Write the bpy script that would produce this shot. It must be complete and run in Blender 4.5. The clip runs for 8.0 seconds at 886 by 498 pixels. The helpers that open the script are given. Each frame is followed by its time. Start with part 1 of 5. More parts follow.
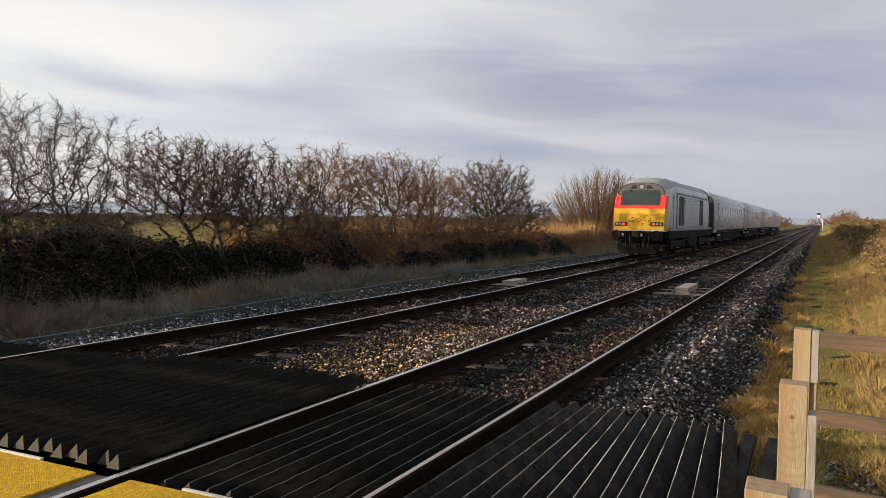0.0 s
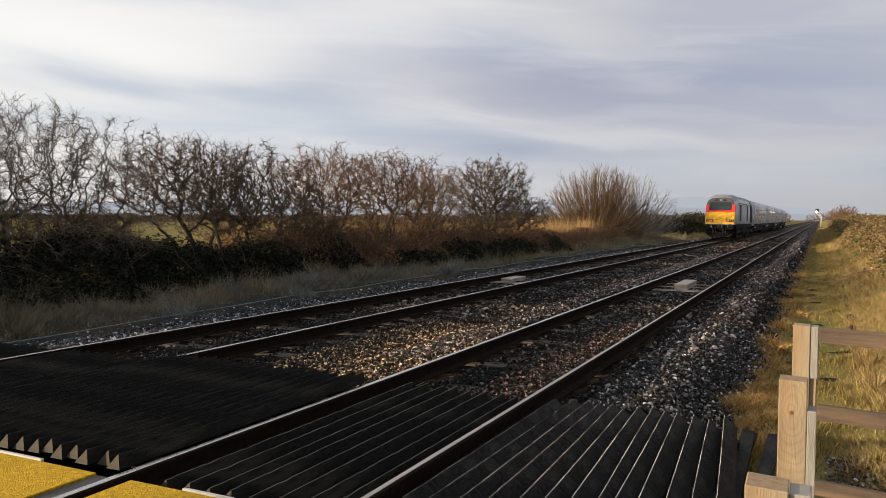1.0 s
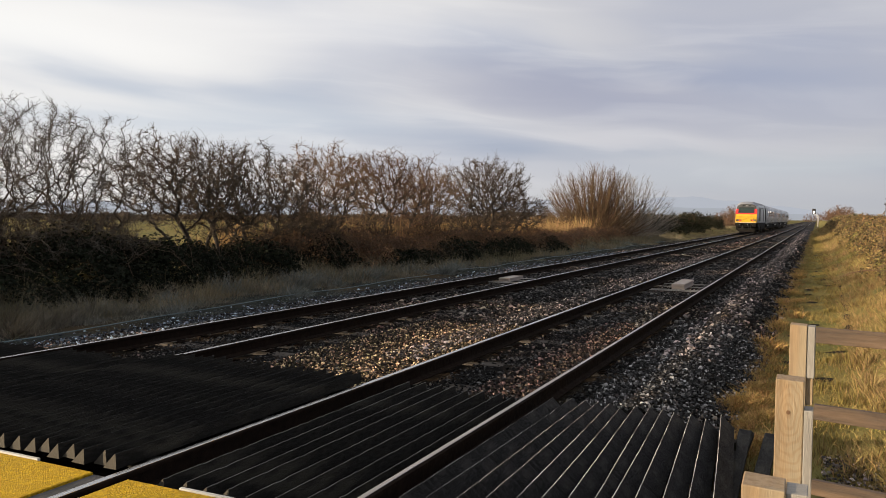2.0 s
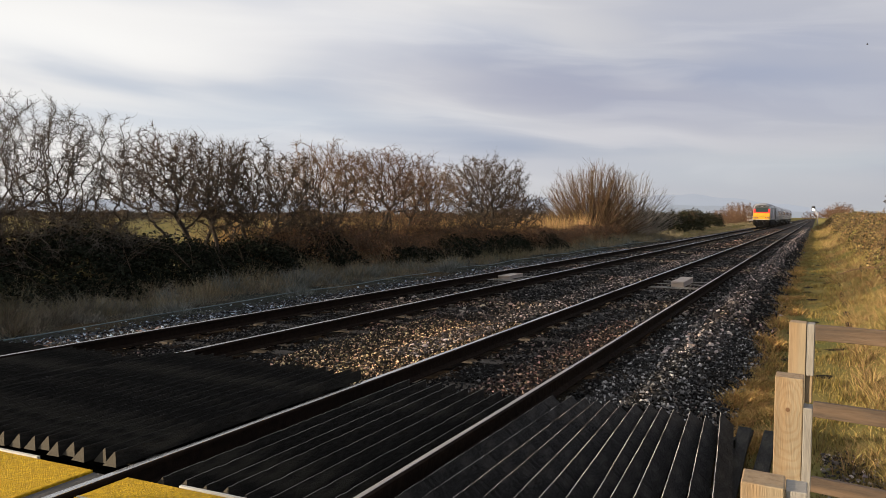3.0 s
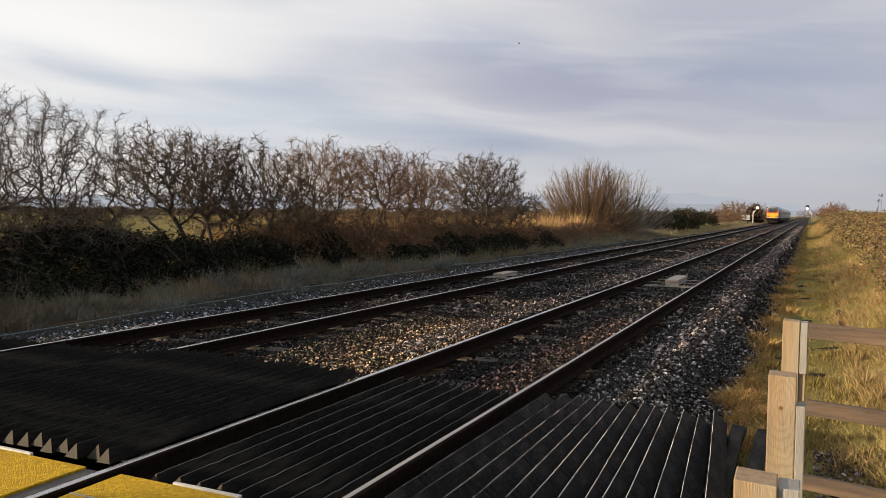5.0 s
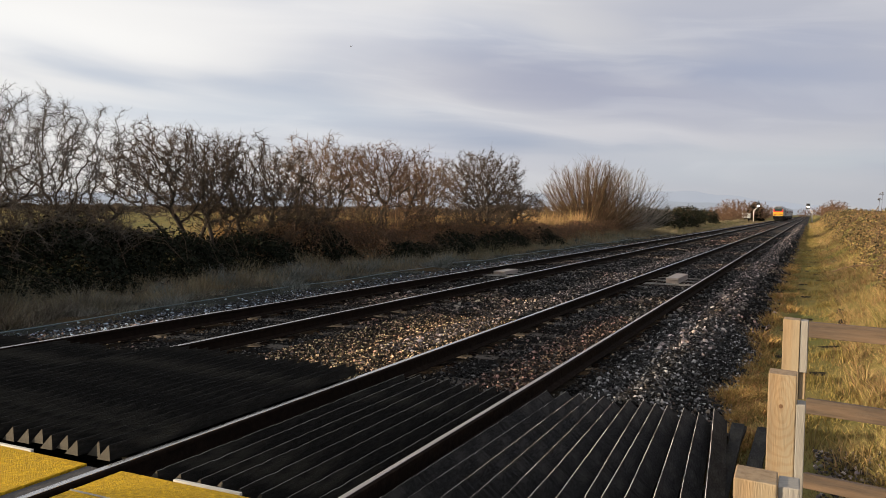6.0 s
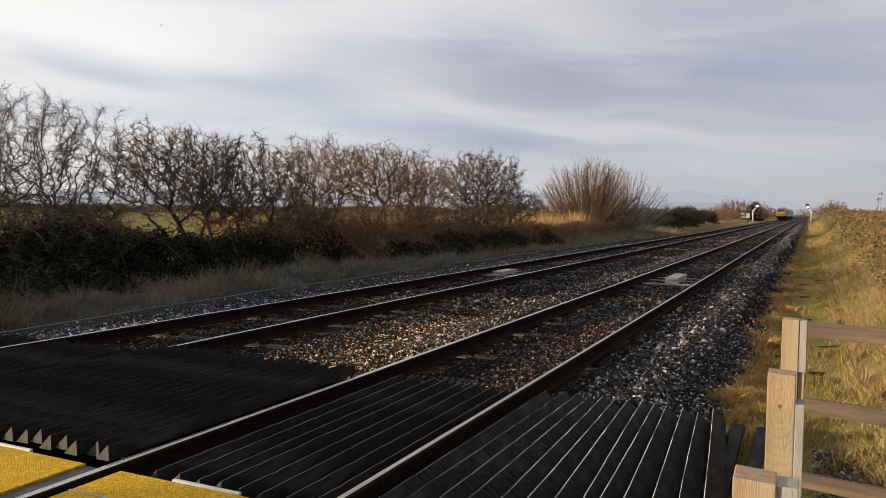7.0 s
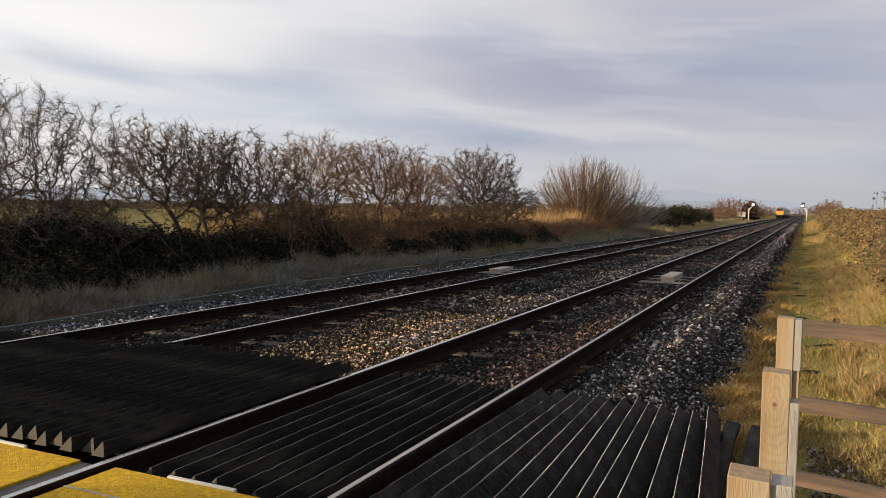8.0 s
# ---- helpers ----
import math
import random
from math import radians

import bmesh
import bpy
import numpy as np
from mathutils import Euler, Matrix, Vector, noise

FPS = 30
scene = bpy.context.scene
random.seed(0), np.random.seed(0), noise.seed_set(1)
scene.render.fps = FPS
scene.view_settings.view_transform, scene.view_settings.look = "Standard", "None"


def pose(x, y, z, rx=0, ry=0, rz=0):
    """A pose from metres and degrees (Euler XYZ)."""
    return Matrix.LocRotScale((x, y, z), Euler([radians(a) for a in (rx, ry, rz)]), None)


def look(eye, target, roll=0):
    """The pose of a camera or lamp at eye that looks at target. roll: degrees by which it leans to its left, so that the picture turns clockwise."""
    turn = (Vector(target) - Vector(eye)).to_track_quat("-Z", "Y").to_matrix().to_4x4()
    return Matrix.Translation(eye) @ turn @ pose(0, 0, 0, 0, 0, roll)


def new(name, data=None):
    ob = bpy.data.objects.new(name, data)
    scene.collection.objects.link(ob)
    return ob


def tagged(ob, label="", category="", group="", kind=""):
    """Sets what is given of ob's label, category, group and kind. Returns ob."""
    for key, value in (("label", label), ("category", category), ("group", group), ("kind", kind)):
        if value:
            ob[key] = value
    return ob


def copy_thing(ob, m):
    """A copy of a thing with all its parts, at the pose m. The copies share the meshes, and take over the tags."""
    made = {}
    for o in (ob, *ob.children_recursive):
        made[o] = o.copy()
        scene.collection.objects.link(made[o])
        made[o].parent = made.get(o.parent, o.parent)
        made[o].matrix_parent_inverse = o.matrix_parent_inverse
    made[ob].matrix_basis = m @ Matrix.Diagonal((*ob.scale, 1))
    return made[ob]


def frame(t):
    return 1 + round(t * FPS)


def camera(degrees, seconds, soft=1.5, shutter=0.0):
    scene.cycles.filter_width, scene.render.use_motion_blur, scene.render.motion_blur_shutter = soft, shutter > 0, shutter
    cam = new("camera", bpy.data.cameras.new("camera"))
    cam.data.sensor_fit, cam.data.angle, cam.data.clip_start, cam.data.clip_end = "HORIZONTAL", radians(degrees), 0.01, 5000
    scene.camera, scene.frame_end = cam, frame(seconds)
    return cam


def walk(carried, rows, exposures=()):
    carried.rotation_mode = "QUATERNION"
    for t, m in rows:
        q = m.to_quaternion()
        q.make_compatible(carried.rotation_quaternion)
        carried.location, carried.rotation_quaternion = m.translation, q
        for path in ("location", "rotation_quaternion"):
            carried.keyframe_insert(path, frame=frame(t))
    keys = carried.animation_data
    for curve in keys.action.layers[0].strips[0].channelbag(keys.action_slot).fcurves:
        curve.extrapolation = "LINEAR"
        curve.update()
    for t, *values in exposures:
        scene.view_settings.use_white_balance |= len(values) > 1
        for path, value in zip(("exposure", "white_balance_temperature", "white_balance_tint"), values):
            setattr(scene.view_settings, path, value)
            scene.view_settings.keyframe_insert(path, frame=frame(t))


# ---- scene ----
# ---- camera: held by hand, it hardly moves ----
EYE = (0.0, 0.0, 1.554)
cam = camera(58.83, 8.0, soft=0.6)


def held(yaw, pitch, lean):
    m = look(EYE, (EYE[0] - math.sin(radians(yaw)) * math.cos(radians(pitch)), EYE[1] + math.cos(radians(yaw)) * math.cos(radians(pitch)),
                   EYE[2] + math.sin(radians(pitch))))
    return m @ pose(0, 0, 0, 0, 0, lean)


PATH = [
    (0.0, 25.683, -2.205, 0.83), (0.5, 25.658, -2.156, 0.554), (1.0, 25.603, -2.331, 0.449), (1.5, 25.45, -2.358, 0.533),
    (3.0, 25.378, -2.529, 0.473), (3.5, 25.312, -2.665, 0.518), (4.0, 25.369, -2.527, 0.466), (4.5, 25.101, -2.591, 0.584),
    (6.0, 25.034, -2.872, 0.808), (6.5, 24.967, -2.815, 0.71), (7.0, 24.979, -2.876, 0.829), (7.5, 24.739, -2.912, 0.953),
    (8.0, 24.701, -3.06, 1.069)]
walk(cam, [(t, held(a, b, c)) for t, a, b, c in PATH])

# ---- world, sun ----
SUN_AZ, SUN_EL = 125.0, 10.0  # degrees left of the line of the track, and above the horizon
SUN_DIR = Vector((-math.sin(radians(SUN_AZ)) * math.cos(radians(SUN_EL)), math.cos(radians(SUN_AZ)) * math.cos(radians(SUN_EL)), math.sin(radians(SUN_EL))))
sun_data = bpy.data.lights.new("sun", "SUN")
sun_data.energy, sun_data.angle, sun_data.color = 9.0, radians(0.6), (1.0, 0.80, 0.56)
sun = new("sun", sun_data)
sun.matrix_world = look(SUN_DIR * 50, (0, 0, 0))


SKY_SHIFT = (1.3, 2.2, 0.0)


def build_world():
    w = bpy.data.worlds.new("world")
    scene.world = w
    w.use_nodes = True
    nt = w.node_tree
    nt.nodes.clear()

    def nd(kind, **kw):
        n = nt.nodes.new(kind)
        for k, v in kw.items():
            n.inputs[k.replace("_", " ")].default_value = v
        return n

    def math_(op, a, b=None, clamp=False):
        n = nt.nodes.new("ShaderNodeMath")
        n.operation, n.use_clamp = op, clamp
        for i, v in enumerate((a, b)):
            if v is None:
                continue
            if isinstance(v, (int, float)):
                n.inputs[i].default_value = v
            else:
                nt.links.new(v, n.inputs[i])
        return n.outputs[0]

    def mix(fac, a, b):
        n = nt.nodes.new("ShaderNodeMix")
        n.data_type = "RGBA"
        for sock, v in ((n.inputs[0], fac), (n.inputs[6], a), (n.inputs[7], b)):
            if hasattr(v, "is_linked"):
                nt.links.new(v, sock)
            else:
                sock.default_value = v
        return n.outputs[2]

    def ramp(v, lo, hi):
        n = nt.nodes.new("ShaderNodeMapRange")
        n.interpolation_type = "SMOOTHSTEP"
        nt.links.new(v, n.inputs[0])
        n.inputs[1].default_value, n.inputs[2].default_value = lo, hi
        return n.outputs[0]

    sky = nt.nodes.new("ShaderNodeTexSky")
    sky.sky_type, sky.sun_disc = "NISHITA", False
    sky.sun_elevation, sky.sun_rotation = radians(SUN_EL), radians(-SUN_AZ)
    sky.air_density, sky.dust_density = 1.0, 2.0
    co = nt.nodes.new("ShaderNodeTexCoord")
    sep = nt.nodes.new("ShaderNodeSeparateXYZ")
    nt.links.new(co.outputs["Generated"], sep.inputs[0])
    z = math_("MAXIMUM", sep.outputs[2], 0.0)
    # layered cloud: long level streaks, drawn out by azimuth and pressed together by height
    az = math_("ARCTAN2", sep.outputs[0], sep.outputs[1])
    comb = nt.nodes.new("ShaderNodeCombineXYZ")
    nt.links.new(math_("MULTIPLY", az, 1.5), comb.inputs[0])
    nt.links.new(math_("ADD", math_("MULTIPLY", math_("POWER", z, 0.8), 7.0), math_("MULTIPLY", az, 0.55)), comb.inputs[1])
    mp = nt.nodes.new("ShaderNodeMapping")
    mp.inputs["Location"].default_value = SKY_SHIFT
    nt.links.new(comb.outputs[0], mp.inputs[0])
    n1 = nd("ShaderNodeTexNoise", Scale=1.25, Detail=4.0, Roughness=0.42, Distortion=0.35)
    nt.links.new(mp.outputs[0], n1.inputs[0])
    n2 = nd("ShaderNodeTexNoise", Scale=0.7, Detail=3.0, Roughness=0.45, Distortion=0.3)
    nt.links.new(mp.outputs[0], n2.inputs[0])
    cover = ramp(n1.outputs[0], 0.31, 0.57)
    thick = ramp(n2.outputs[0], 0.32, 0.56)
    # towards the sun the thin cloud shines
    dot = nt.nodes.new("ShaderNodeVectorMath")
    dot.operation = "DOT_PRODUCT"
    nt.links.new(co.outputs["Generated"], dot.inputs[0])
    dot.inputs[1].default_value = SUN_DIR
    near_sun = ramp(dot.outputs[1], -0.7, 0.4)
    skycol = nt.nodes.new("ShaderNodeVectorMath")
    skycol.operation = "SCALE"
    nt.links.new(sky.outputs[0], skycol.inputs[0])
    skycol.inputs[3].default_value = 0.09
    blue = mix(0.75, skycol.outputs[0], mix(near_sun, (0.36, 0.41, 0.60, 1), (0.58, 0.64, 0.78, 1)))
    lit = mix(near_sun, (0.55, 0.555, 0.59, 1), (0.93, 0.91, 0.89, 1))
    dark = mix(near_sun, (0.43, 0.445, 0.54, 1), (0.80, 0.795, 0.80, 1))
    cloud = mix(thick, dark, lit)
    col = mix(cover, blue, cloud)
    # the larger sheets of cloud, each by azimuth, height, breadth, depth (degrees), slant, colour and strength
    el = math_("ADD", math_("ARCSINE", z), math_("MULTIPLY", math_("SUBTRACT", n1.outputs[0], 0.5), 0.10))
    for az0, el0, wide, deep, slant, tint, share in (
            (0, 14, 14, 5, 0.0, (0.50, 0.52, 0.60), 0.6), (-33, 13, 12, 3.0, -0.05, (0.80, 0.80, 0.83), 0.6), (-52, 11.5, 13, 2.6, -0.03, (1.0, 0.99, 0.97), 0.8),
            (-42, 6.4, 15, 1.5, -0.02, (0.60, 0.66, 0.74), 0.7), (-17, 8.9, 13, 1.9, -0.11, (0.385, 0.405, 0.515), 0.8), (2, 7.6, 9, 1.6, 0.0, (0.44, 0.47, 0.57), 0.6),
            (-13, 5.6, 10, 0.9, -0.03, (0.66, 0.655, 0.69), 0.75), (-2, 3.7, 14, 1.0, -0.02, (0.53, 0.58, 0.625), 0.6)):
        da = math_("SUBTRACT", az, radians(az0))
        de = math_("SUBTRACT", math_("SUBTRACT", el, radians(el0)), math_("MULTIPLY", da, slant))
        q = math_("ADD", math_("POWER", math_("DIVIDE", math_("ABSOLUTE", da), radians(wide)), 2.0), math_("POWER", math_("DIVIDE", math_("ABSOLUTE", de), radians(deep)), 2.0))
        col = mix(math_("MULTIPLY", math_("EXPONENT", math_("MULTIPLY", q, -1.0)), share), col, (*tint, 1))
    # fine streaks
    comb2 = nt.nodes.new("ShaderNodeCombineXYZ")
    nt.links.new(math_("MULTIPLY", az, 4.0), comb2.inputs[0])
    nt.links.new(math_("ADD", math_("MULTIPLY", el, 34.0), math_("MULTIPLY", az, 2.2)), comb2.inputs[1])
    n3 = nd("ShaderNodeTexNoise", Scale=1.0, Detail=5.0, Roughness=0.5, Distortion=0.5)
    nt.links.new(comb2.outputs[0], n3.inputs[0])
    col = mix(math_("MULTIPLY", ramp(n3.outputs[0], 0.44, 0.74), 0.34), col, mix(near_sun, (0.66, 0.66, 0.70, 1), (0.99, 0.98, 0.96, 1)))
    haze = ramp(z, 0.07, 0.0)
    col = mix(math_("MULTIPLY", haze, 0.75), col, mix(near_sun, (0.51, 0.522, 0.535, 1), (0.80, 0.79, 0.77, 1)))
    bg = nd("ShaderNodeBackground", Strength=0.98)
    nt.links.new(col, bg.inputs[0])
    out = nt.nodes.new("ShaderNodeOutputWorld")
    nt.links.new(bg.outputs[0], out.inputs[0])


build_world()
scene.view_settings.exposure = 0.0


# ---- materials ----
def material(name, a, b, scale=8.0, rough=0.8, bump=0.0, bscale=60.0, metal=0.0, island=0.0, stretch=(1, 1, 1), stain=None, spec=0.5, skew=False):
    """Two colours mixed by noise at two scales, relief from fine noise; island: how much single pieces differ; stain: a third colour in patches."""
    m = bpy.data.materials.new(name)
    m.use_nodes = True
    nt = m.node_tree
    bs = nt.nodes["Principled BSDF"]
    bs.inputs["Metallic"].default_value = metal
    bs.inputs["Specular IOR Level"].default_value = spec
    co = nt.nodes.new("ShaderNodeTexCoord")
    mp = nt.nodes.new("ShaderNodeMapping")
    mp.inputs["Scale"].default_value = stretch
    nt.links.new(co.outputs["Object"], mp.inputs[0])

    def noise_tex(s, d=4.0):
        n = nt.nodes.new("ShaderNodeTexNoise")
        n.inputs["Scale"].default_value, n.inputs["Detail"].default_value = s, d
        nt.links.new(mp.outputs[0], n.inputs[0])
        return n.outputs[0]

    def mix(fac, x, y, mode="MIX"):
        n = nt.nodes.new("ShaderNodeMix")
        n.data_type, n.blend_type = "RGBA", mode
        for sock, v in ((n.inputs[0], fac), (n.inputs[6], x), (n.inputs[7], y)):
            if hasattr(v, "is_linked"):
                nt.links.new(v, sock)
            else:
                sock.default_value = v
        return n.outputs[2]

    def ranged(v, lo, hi, to0=0.0, to1=1.0):
        n = nt.nodes.new("ShaderNodeMapRange")
        nt.links.new(v, n.inputs[0])
        for i, k in enumerate((lo, hi, to0, to1)):
            n.inputs[1 + i].default_value = k
        return n.outputs[0]

    col = mix(ranged(noise_tex(scale), 0.3, 0.7), (*a, 1), (*b, 1))
    col = mix(0.35, col, mix(ranged(noise_tex(scale * 6.3), 0.3, 0.7), (*a, 1), (*b, 1)))
    if stain:
        col = mix(ranged(noise_tex(scale * 0.23, 5.0), 0.5, 0.68), col, (*stain, 1))
    if island:
        geo = nt.nodes.new("ShaderNodeNewGeometry")
        val = ranged(geo.outputs["Random Per Island"], 0, 1, 1 - island, 1 + island)
        if skew:
            pw = nt.nodes.new("ShaderNodeMath")
            pw.operation = "POWER"
            pw.inputs[1].default_value = 6.0
            nt.links.new(geo.outputs["Random Per Island"], pw.inputs[0])
            val = ranged(pw.outputs[0], 0, 1, 0.22, 7.5)
        hsv = nt.nodes.new("ShaderNodeHueSaturation")
        nt.links.new(val, hsv.inputs["Value"])
        hue = nt.nodes.new("ShaderNodeMath")
        hue.operation = "FRACT"
        mul = nt.nodes.new("ShaderNodeMath")
        mul.operation = "MULTIPLY"
        mul.inputs[1].default_value = 17.3
        nt.links.new(geo.outputs["Random Per Island"], mul.inputs[0])
        nt.links.new(mul.outputs[0], hue.inputs[0])
        nt.links.new(ranged(hue.outputs[0], 0, 1, 0.5 - island * 0.05, 0.5 + island * 0.05), hsv.inputs["Hue"])
        nt.links.new(col, hsv.inputs["Color"])
        col = hsv.outputs[0]
    nt.links.new(col, bs.inputs["Base Color"])
    nt.links.new(ranged(noise_tex(scale * 2.1), 0.3, 0.7, max(rough - 0.12, 0.03), min(rough + 0.12, 1)), bs.inputs["Roughness"])
    if bump:
        bn = nt.nodes.new("ShaderNodeBump")
        bn.inputs["Strength"].default_value, bn.inputs["Distance"].default_value = min(bump, 1.0), 0.02
        nt.links.new(noise_tex(bscale, 3.0), bn.inputs["Height"])
        nt.links.new(bn.outputs[0], bs.inputs["Normal"])
    return m


def glow(name, col, strength):
    m = bpy.data.materials.new(name)
    m.use_nodes = True
    bs = m.node_tree.nodes["Principled BSDF"]
    bs.inputs["Base Color"].default_value = (*col, 1)
    bs.inputs["Emission Color"].default_value = (*col, 1)
    bs.inputs["Emission Strength"].default_value = strength
    return m


M_FIELD = material("field_grass", (0.12, 0.105, 0.034), (0.22, 0.165, 0.055), 2.5, 0.9, 1.0, 14.0, stain=(0.09, 0.10, 0.03), spec=0.05)
# Bed near black: the shade in the gaps between stones is its colour.
M_BED_SHADE = material("ballast_bed", (0.006, 0.006, 0.006), (0.018, 0.017, 0.016), 9.0, 0.8, 1.0, 28.0, stain=(0.04, 0.03, 0.022), spec=0.0)
# Stones mostly near black, a few bright: glints and dark gaps put in colour.
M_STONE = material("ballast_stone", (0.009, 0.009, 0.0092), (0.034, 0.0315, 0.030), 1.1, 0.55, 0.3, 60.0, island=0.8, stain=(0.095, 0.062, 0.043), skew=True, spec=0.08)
# Slightly paler mix for stones beyond the nearest lot.
M_STONE_MID = material("mid_range_stone", (0.012, 0.0117, 0.0117), (0.047, 0.043, 0.040), 1.1, 0.55, 0.3, 60.0, island=0.8, stain=(0.12, 0.085, 0.062), skew=True, spec=0.08)
# Pale stone of the cess, brightened for the sun that falls on it.
M_STONE_PALE = material("sunlit_pale_stone", (0.032, 0.0315, 0.032), (0.105, 0.101, 0.099), 6.0, 0.55, island=0.7, skew=True, spec=0.15)
M_STONE_FROST = material("frosted_stone", (0.035, 0.042, 0.052), (0.105, 0.124, 0.148), 6.0, 0.55, island=0.7, skew=True, spec=0.15)
# Tan stone whose colour paints the pool of sun between the tracks.
M_STONE_SUN_PATCH = material("sun_patch_stone", (0.088, 0.063, 0.038), (0.21, 0.15, 0.091), 6.0, 0.7, island=0.7, skew=True, spec=0.1)
M_STONE_RUST = material("rusty_stone", (0.03, 0.0215, 0.018), (0.088, 0.058, 0.045), 6.0, 0.7, island=0.7, skew=True, spec=0.1)
M_STONE_PINK = material("pinkish_stone", (0.055, 0.046, 0.043), (0.125, 0.103, 0.096), 6.0, 0.55, island=0.7, spec=0.12, skew=True)
M_STEEL = material("rail_head", (0.62, 0.61, 0.60), (0.44, 0.43, 0.42), 5.0, 0.22, metal=0.9, stretch=(1, 0.05, 1))
M_STEEL_DULL = material("dull_rail_head", (0.50, 0.43, 0.375), (0.34, 0.29, 0.25), 5.0, 0.3, metal=0.9, stretch=(1, 0.05, 1))
M_RUST = material("rail_rust", (0.009, 0.0065, 0.0055), (0.021, 0.014, 0.010), 12.0, 0.85, 0.4, 80.0, spec=0.03)
M_SLEEPER = material("sleeper_concrete", (0.06, 0.052, 0.045), (0.12, 0.105, 0.09), 6.0, 0.85, 0.4, 50.0, stain=(0.04, 0.032, 0.025), spec=0.1)
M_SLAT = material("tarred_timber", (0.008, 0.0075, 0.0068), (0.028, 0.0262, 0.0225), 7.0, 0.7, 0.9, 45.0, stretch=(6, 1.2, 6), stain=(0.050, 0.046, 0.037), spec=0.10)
# Darker timber mix for the bars outside the near rail.
M_SLAT_OUTER = material("outer_tarred_timber", (0.004, 0.0038, 0.0037), (0.016, 0.0148, 0.0135), 7.0, 0.6, 0.9, 45.0, stretch=(6, 2.2, 6), stain=(0.036, 0.033, 0.030), spec=0.07)
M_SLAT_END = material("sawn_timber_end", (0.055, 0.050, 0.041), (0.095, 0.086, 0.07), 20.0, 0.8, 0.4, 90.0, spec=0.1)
# Worn crests of the bars, with the sunlight on them put into the colour.
M_SLAT_EDGE_LIT = material("sunlit_worn_edge", (0.36, 0.33, 0.30), (0.72, 0.68, 0.62), 14.0, 0.7, 0.4, 60.0, stretch=(1, 0.6, 1), stain=(0.09, 0.08, 0.07))
M_EDGE_TARRED_LIT = material("sunlit_tarred_edge", (0.035, 0.032, 0.029), (0.17, 0.157, 0.14), 9.0, 0.7, 0.4, 60.0, stretch=(1, 0.4, 1))
M_YELLOW = material("yellow_grit", (0.24, 0.135, 0.004), (0.74, 0.46, 0.018), 42.0, 0.7, 1.0, 90.0, stain=(0.46, 0.28, 0.012), spec=0.15)
M_DECK = material("deck_rubber", (0.045, 0.044, 0.043), (0.075, 0.07, 0.068), 10.0, 0.8, 0.4, 60.0, spec=0.2)
M_WHITE_EDGE = material("white_edge_strip", (0.55, 0.54, 0.50), (0.42, 0.40, 0.36), 12.0, 0.7, 0.2, 60.0)
M_POST = material("new_softwood", (0.35, 0.245, 0.135), (0.19, 0.122, 0.063), 3.2, 0.7, 0.25, 40.0, stretch=(10, 10, 0.45), stain=(0.28, 0.235, 0.16))


def knotted():
    """The softwood with its grain bent in rings round a knot."""
    m = M_POST.copy()
    m.name = "knotted_softwood"
    nt = m.node_tree
    co = nt.nodes.new("ShaderNodeTexCoord")
    mp = nt.nodes.new("ShaderNodeMapping")
    mp.inputs["Location"].default_value = (0.003, 0, -0.807 * 0.42)
    mp.inputs["Scale"].default_value = (1.0, 0.15, 0.42)
    ln = nt.nodes.new("ShaderNodeVectorMath")
    ln.operation = "LENGTH"
    nz = nt.nodes.new("ShaderNodeTexNoise")
    nz.inputs["Scale"].default_value = 9.0
    ma = nt.nodes.new("ShaderNodeMath")
    ma.operation = "MULTIPLY_ADD"
    ma.inputs[1].default_value = 0.05
    sc = nt.nodes.new("ShaderNodeMath")
    sc.operation = "MULTIPLY"
    sc.inputs[1].default_value = 400.0
    sn = nt.nodes.new("ShaderNodeMath")
    sn.operation = "SINE"
    rg = nt.nodes.new("ShaderNodeMapRange")
    for i, k in enumerate((-0.2, 1.0, 0.0, 0.34)):
        rg.inputs[1 + i].default_value = k
    mx = nt.nodes.new("ShaderNodeMix")
    mx.data_type = "RGBA"
    mx.inputs[7].default_value = (0.20, 0.115, 0.05, 1)
    bs = nt.nodes["Principled BSDF"]
    old = bs.inputs["Base Color"].links[0].from_socket
    for a, b in ((co.outputs["Object"], mp.inputs[0]), (mp.outputs[0], ln.inputs[0]), (co.outputs["Object"], nz.inputs[0]), (nz.outputs[0], ma.inputs[0]), (ln.outputs["Value"], ma.inputs[2]),
                 (ma.outputs[0], sc.inputs[0]), (sc.outputs[0], sn.inputs[0]), (sn.outputs[0], rg.inputs[0]), (rg.outputs[0], mx.inputs[0]), (old, mx.inputs[6]), (mx.outputs[2], bs.inputs["Base Color"])):
        nt.links.new(a, b)
    return m


M_POST_KNOT = knotted()
# Dark brown with lighter warm patches.
M_FENCE_RAIL = material("dark_rail_wood", (0.04, 0.027, 0.018), (0.085, 0.056, 0.036), 5.0, 0.75, 0.4, 40.0, stretch=(0.8, 9, 9), stain=(0.15, 0.095, 0.055))
# Grey, paler than the rails and less yellow than the posts.
M_BATTEN = material("dull_grey_wood", (0.29, 0.27, 0.24), (0.21, 0.195, 0.175), 5.0, 0.75, 0.3, 40.0, stretch=(9, 9, 0.8))
M_KNOT = material("wood_knot", (0.10, 0.05, 0.022), (0.16, 0.085, 0.04), 30.0, 0.7)
M_BARK = material("bark", (0.022, 0.017, 0.013), (0.062, 0.046, 0.033), 9.0, 0.85, 0.4, 60.0)
M_TWIG_BROWN = material("brown_twig", (0.085, 0.054, 0.032), (0.225, 0.144, 0.084), 1.3, 0.8, island=0.35, spec=0.15)
